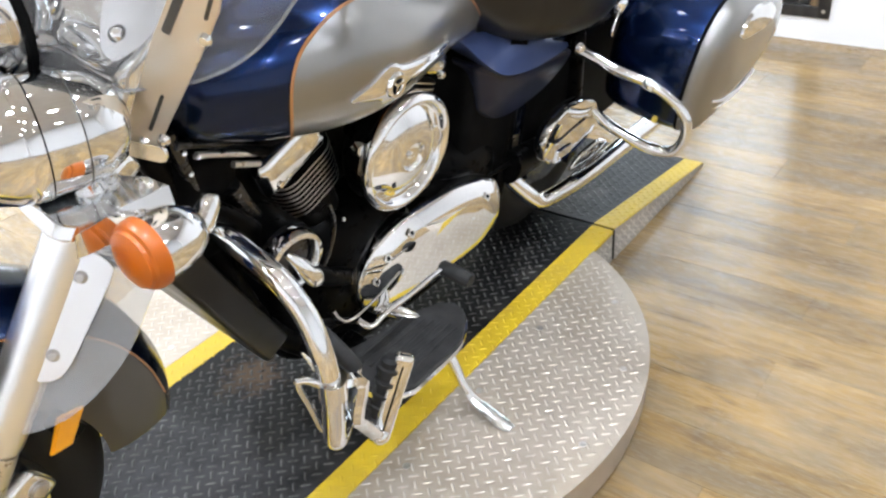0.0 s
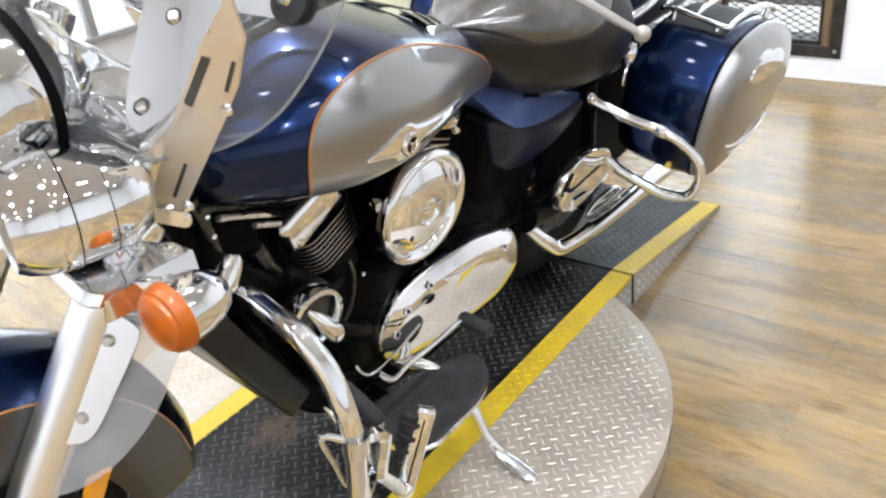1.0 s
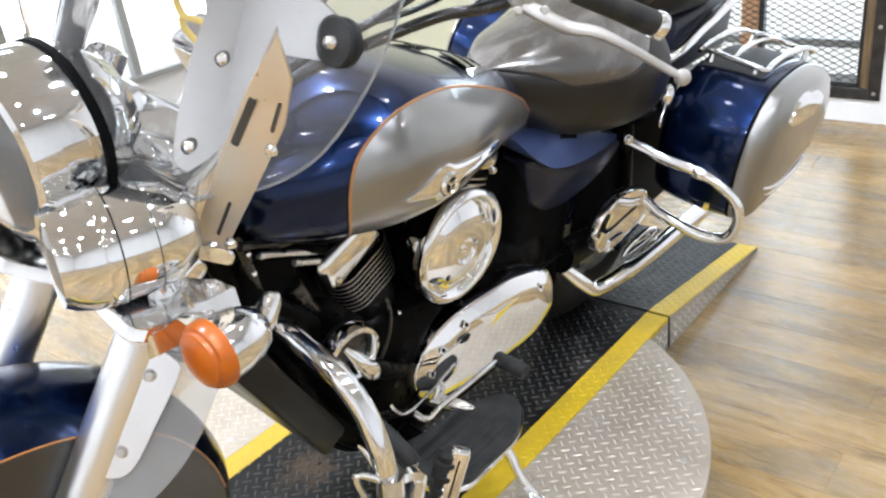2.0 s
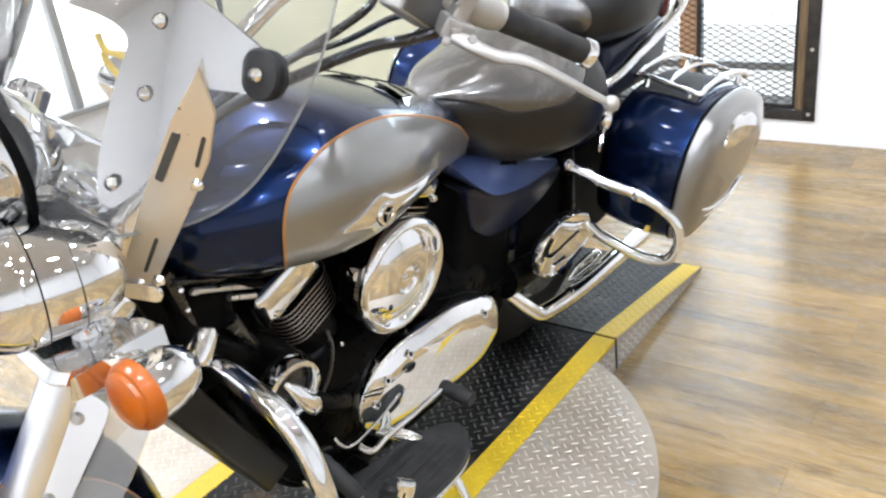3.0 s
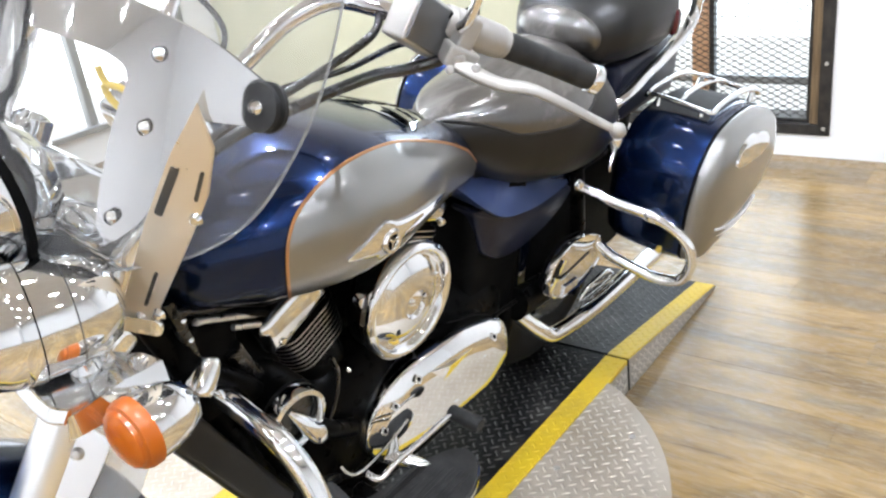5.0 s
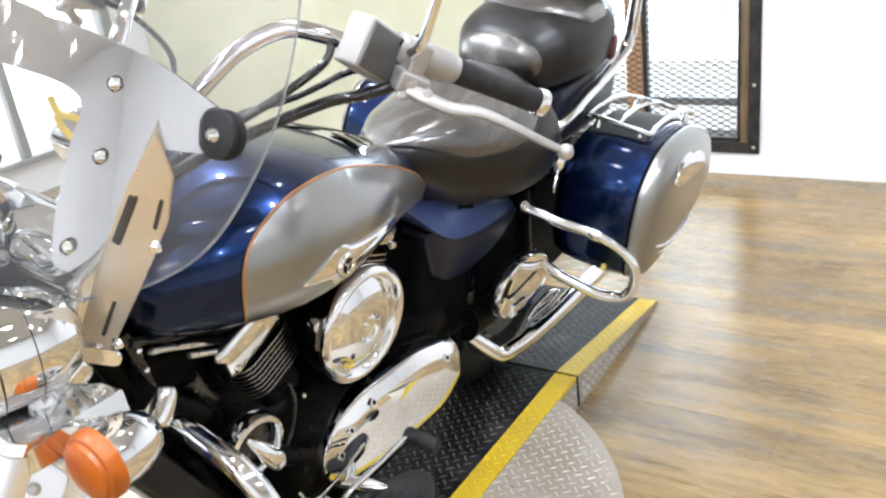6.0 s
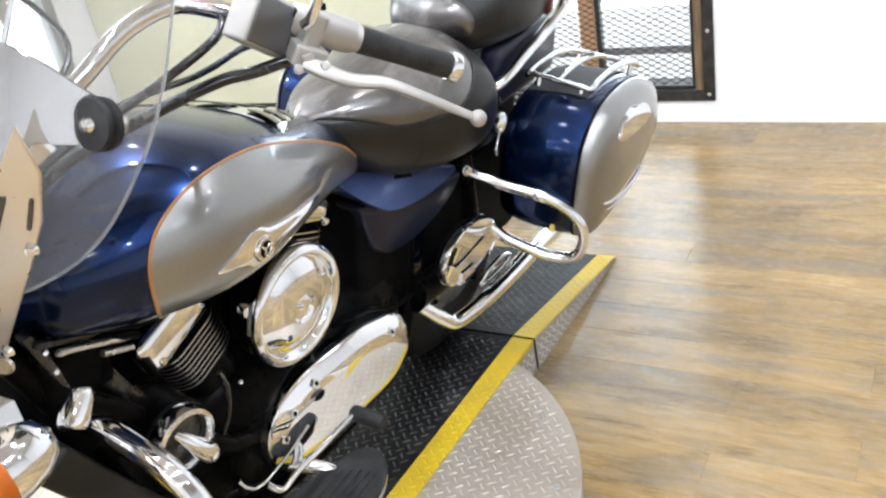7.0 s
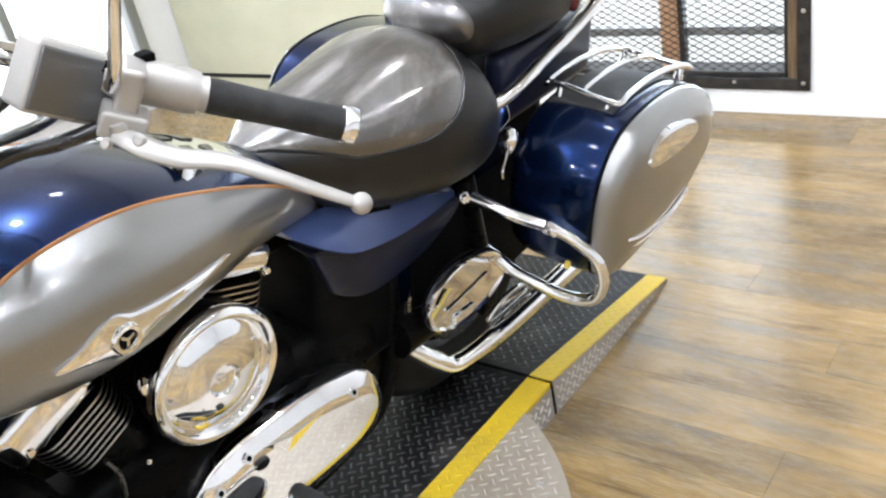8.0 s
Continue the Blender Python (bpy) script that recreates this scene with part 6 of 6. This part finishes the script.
# exhausts
for sx in (1, -1):
    ex = part("exhaust_pipe", tube([(sx * x, y, z) for x, y, z in ((0.070, 0.700, 0.315), (0.105, 0.735, 0.268), (0.132, 0.772, 0.226), (0.150, 0.812, 0.194), (0.170, 0.870, 0.200), (0.186, 0.930, 0.213), (0.198, 1.020, 0.224), (0.206, 1.180, 0.230), (0.212, 1.450, 0.226), (0.214, 1.640, 0.228))], [0.018, 0.020, 0.022, 0.022, 0.021, 0.023, 0.024, 0.026, 0.029, 0.029], 24, 6), CHROME, bike, "long chrome exhaust pipe")
    part("heat_shield", tube([(sx * x, y, z) for x, y, z in ((0.160, 0.945, 0.236), (0.166, 0.975, 0.268), (0.176, 1.035, 0.286), (0.180, 1.085, 0.268), (0.176, 1.075, 0.250), (0.168, 1.010, 0.238))], 0.0062, 10, 6, closed=True), CHROME, ex, "chrome hanger loop")
    part("hanger_bar", tube([(sx * 0.166, 0.985, 0.262), (sx * 0.176, 1.060, 0.258)], 0.004, 8, 2), CHROME, ex)
    part("pipe_mount", block(-0.012, 0.012, -0.03, 0.03, -0.03, 0.03, 0.006, None, pose(sx * 0.13, 0.98, 0.27)), BLACK, ex)
    pod = [(0.697, 0.391), (0.676, 0.442), (0.703, 0.484), (0.762, 0.505), (0.842, 0.502), (0.918, 0.472), (0.956, 0.422), (0.955, 0.380), (0.91, 0.355), (0.853, 0.348), (0.775, 0.352)]
    pf = part("passenger_floorboard", bulge(pod, [(sx * 0.172, 0.97), (sx * 0.176, 1.0), (sx * 0.186, 1.0), (sx * 0.193, 0.985), (sx * 0.1945, 0.955), (sx * 0.191, 0.93), (sx * 0.1885, 0.90), (sx * 0.1895, 0.3), (sx * 0.1895, 0.02)]), CHROME, bike, "folded-up chrome passenger floorboard")
    part("hinge_box", block(-0.004, 0.005, -0.035, 0.035, -0.012, 0.012, 0.003, None, pose(sx * 0.190, 0.800, 0.372, -4, 0, 0)), CHROME, pf)
    part("slot", block(-0.002, 0.002, -0.072, 0.072, -0.0028, 0.0028, 0.0012, None, pose(sx * 0.1905, 0.815, 0.424, 4, 0, 0)), MATT, pf)
    part("slot_rim", tube([(sx * 0.1915, 0.740 + 0.150 * k / 4, 0.4135 + 0.0103 * k / 4 + 0.004) for k in range(5)], 0.0022, 8, 2), CHROME, pf)
    part("pad", bulge(pod, [(sx * 0.158, 0.88), (sx * 0.171, 0.93)]), MATT, pf)

# saddlebags with their guards and racks
BAG = [(1.010, 0.430), (0.992, 0.490), (0.985, 0.575), (1.010, 0.672), (1.085, 0.735), (1.21, 0.752), (1.36, 0.738), (1.49, 0.690), (1.560, 0.615), (1.565, 0.535), (1.45, 0.462), (1.24, 0.420), (1.08, 0.408)]
for sx in (1, -1):
    deep = 1.0 if sx > 0 else 0.4
    bag = part("saddlebag", bulge(BAG, [(sx * 0.165, 0.86), (sx * 0.175, 0.92), (sx * 0.200, 0.975), (sx * 0.24, 1.0), (sx * 0.30, 1.012), (sx * 0.362, 1.0), (sx * 0.376, 0.992)], 10), BLUE, bike, "dark blue hard saddlebag with silver lid side")
    part("seam", bulge(BAG, [(sx * 0.3765, 0.985), (sx * 0.377, 0.998), (sx * 0.3835, 0.998), (sx * 0.384, 0.985)], 10), MATT, bag, "black rubber seam")
    part("outer_panel", bulge(BAG, [(sx * (0.3845 + deep * dx), k) for dx, k in ((0.0, 0.992), (0.0075, 0.994), (0.0265, 0.965), (0.0415, 0.89), (0.0525, 0.74), (0.0585, 0.50), (0.0605, 0.02))], 10), SILVER, bag, "silver metallic outer panel")
    hd = [(1.108, 0.668), (1.130, 0.702), (1.200, 0.717), (1.285, 0.704), (1.358, 0.666), (1.368, 0.634), (1.300, 0.628), (1.195, 0.640), (1.135, 0.652)]
    part("latch_handle", bulge(hd, [(sx * 0.425, 1.0), (sx * 0.444, 0.98), (sx * 0.449, 0.75), (sx * 0.451, 0.02)]), CHROME, bag, "chrome teardrop latch")
    for dz in (0.0, 0.020):
        part("trim_line", tube([(sx * (0.438 - dz / 4), 1.06, 0.510 - dz), (sx * (0.4435 - dz / 4), 1.13, 0.490 - dz), (sx * (0.4405 - dz / 4), 1.28, 0.470 - dz), (sx * (0.438 - dz / 4), 1.38, 0.482 - dz)], 0.0034, 6, 6), PEARL, bag)
    part("hinge_pin", block(-0.006, 0.006, -0.03, 0.03, -0.006, 0.006, 0.002, None, pose(sx * 0.33, 1.012, 0.455, 40, 0, 0)), BRASS, bag)
    if sx > 0:
        mat_rings = []
        for i in range(15):
            y = 1.128 + 0.375 * i / 14
            top = sec([(1.010, 0.672), (1.085, 0.735), (1.21, 0.752), (1.36, 0.738), (1.49, 0.690), (1.56, 0.615)], y)[0]
            across = [(0.188, -0.0060), (0.215, -0.0020), (0.25, 0.0015), (0.30, 0.0032), (0.342, 0.0022)]
            mat_rings.append([(sx * x, y, top + dz - 0.004) for x, dz in across] + [(sx * x, y, top + dz + 0.003) for x, dz in across[::-1]])
        part("lid_mat", skin(mat_rings), RUBBER, bag, "black rubber lid mat under the rail")
        def over(x, k):
            """A line along the lid, a little above it."""
            return [(sx * x, y, z + k) for y, z in ((1.152, 0.764), (1.180, 0.769), (1.230, 0.771), (1.300, 0.769), (1.390, 0.757), (1.480, 0.735), (1.530, 0.716))]
        front, back_end = (1.142, 0.766), (1.540, 0.708)
        loop = over(0.345, 0.0) + [(sx * 0.330, *back_end), (sx * 0.190, back_end[0], back_end[1] + 0.012)] + over(0.168, 0.004)[::-1] + [(sx * 0.185, front[0] + 0.018, front[1] + 0.006), (sx * 0.325, front[0], front[1])]
        rk = part("luggage_rack", tube(loop, 0.0068, 10, 4, closed=True), CHROME, bag, "chrome saddlebag luggage rail")
        part("long_rail", tube(over(0.255, 0.004), 0.0058, 8, 4), CHROME, rk)
        for x, y, z in ((0.200, 1.160, 0.768), (0.318, 1.146, 0.762), (0.335, 1.50, 0.728), (0.19, 1.50, 0.738)):
            part("foot", tube([(sx * x, y, z), (sx * x, y - 0.006, z - 0.034)], [0.007, 0.012], 10, 2), CHROME, rk)
    gd = part("bag_guard", tube([(sx * x, y, z) for x, y, z in ((0.085, 0.925, 0.585), (0.130, 0.936, 0.569), (0.210, 0.952, 0.551), (0.300, 0.970, 0.539), (0.360, 0.982, 0.517), (0.401, 0.990, 0.482), (0.417, 0.993, 0.433), (0.406, 0.991, 0.388), (0.378, 0.986, 0.372), (0.334, 0.977, 0.370), (0.282, 0.966, 0.382), (0.225, 0.955, 0.400), (0.193, 0.949, 0.420), (0.150, 0.940, 0.445))], 0.0142, 20, 6), CHROME, bike, "chrome saddlebag guard loop")
    part("clamp_ring", tube([(sx * 0.286, 0.967, 0.541), (sx * 0.290, 0.968, 0.5405), (sx * 0.312, 0.972, 0.5365), (sx * 0.316, 0.973, 0.5355)], [0.0150, 0.0172, 0.0172, 0.0150], 20, 1), CHROME, gd)
    part("end_plate", block(-0.006, 0.006, -0.022, 0.022, -0.026, 0.030, 0.005, None, pose(sx * 0.108, 0.932, 0.585, 18, 0, 0)), BLACK, gd)
    if sx < 0:
        bag.location = (-0.030, -0.13, 0.050)


# ---- floor boards ----
floor = empty("floor", pose(0, 0, 0), "floor of worn grey-brown oak vinyl boards", "floor", kind="structure")
part("subfloor", block(WEST, EAST, SOUTH, NORTH, LOW - 0.1, LOW - 0.0062), TRIM, floor, smooth=False)
BW, BL = 0.152, 1.22


def board_mesh(name, length):
    b = bmesh.new()
    block(0, length - 0.0004, 0, BW - 0.0004, -0.006, 0.0, 0, b)
    top = [e for e in b.edges if all(v.co.z > -0.001 for v in e.verts)]
    bmesh.ops.bevel(b, geom=top, offset=0.0004, segments=1, affect="EDGES")
    me = bpy.data.meshes.new(name)
    b.to_mesh(me)
    b.free()
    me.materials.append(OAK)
    return me


rng = random.Random(5)
cache = {}
rest = []
row, y = 0, NORTH - BW
while y > SOUTH - BW:
    x = WEST - rng.choice((0.0, 0.31, 0.61, 0.92))
    while x < EAST:
        a, b = max(x, WEST), min(x + BL, EAST)
        yy = max(y, SOUTH)
        if b - a > 0.05:
            if -1.9 < (a + b) / 2 < 3.4 and y > -1.6:
                key = round(b - a, 3)
                if key not in cache:
                    cache[key] = board_mesh("board", b - a)
                ob = new("board", cache[key])
                ob.parent = floor
                ob.location = (a, y, LOW)
            else:
                rest.append((a, b - 0.0012, yy, y + BW - 0.0012))
        x += BL
    y -= BW
bm = bmesh.new()
vs, fs = [], []
for a, b, c, d in rest:
    k = len(vs)
    vs += [(a, c, LOW), (b, c, LOW), (b, d, LOW), (a, d, LOW), (a, c, LOW - 0.006), (b, c, LOW - 0.006), (b, d, LOW - 0.006), (a, d, LOW - 0.006)]
    fs += [(k, k + 1, k + 2, k + 3), (k, k + 1, k + 5, k + 4), (k + 1, k + 2, k + 6, k + 5), (k + 2, k + 3, k + 7, k + 6), (k + 3, k, k + 4, k + 7)]
bm.free()
me = bpy.data.meshes.new("far_boards")
me.from_pydata(vs, [], fs)
me.materials.append(OAK_FAR)
far = new("far_boards", me)
far.parent = floor
tagged(far, kind="stuff")
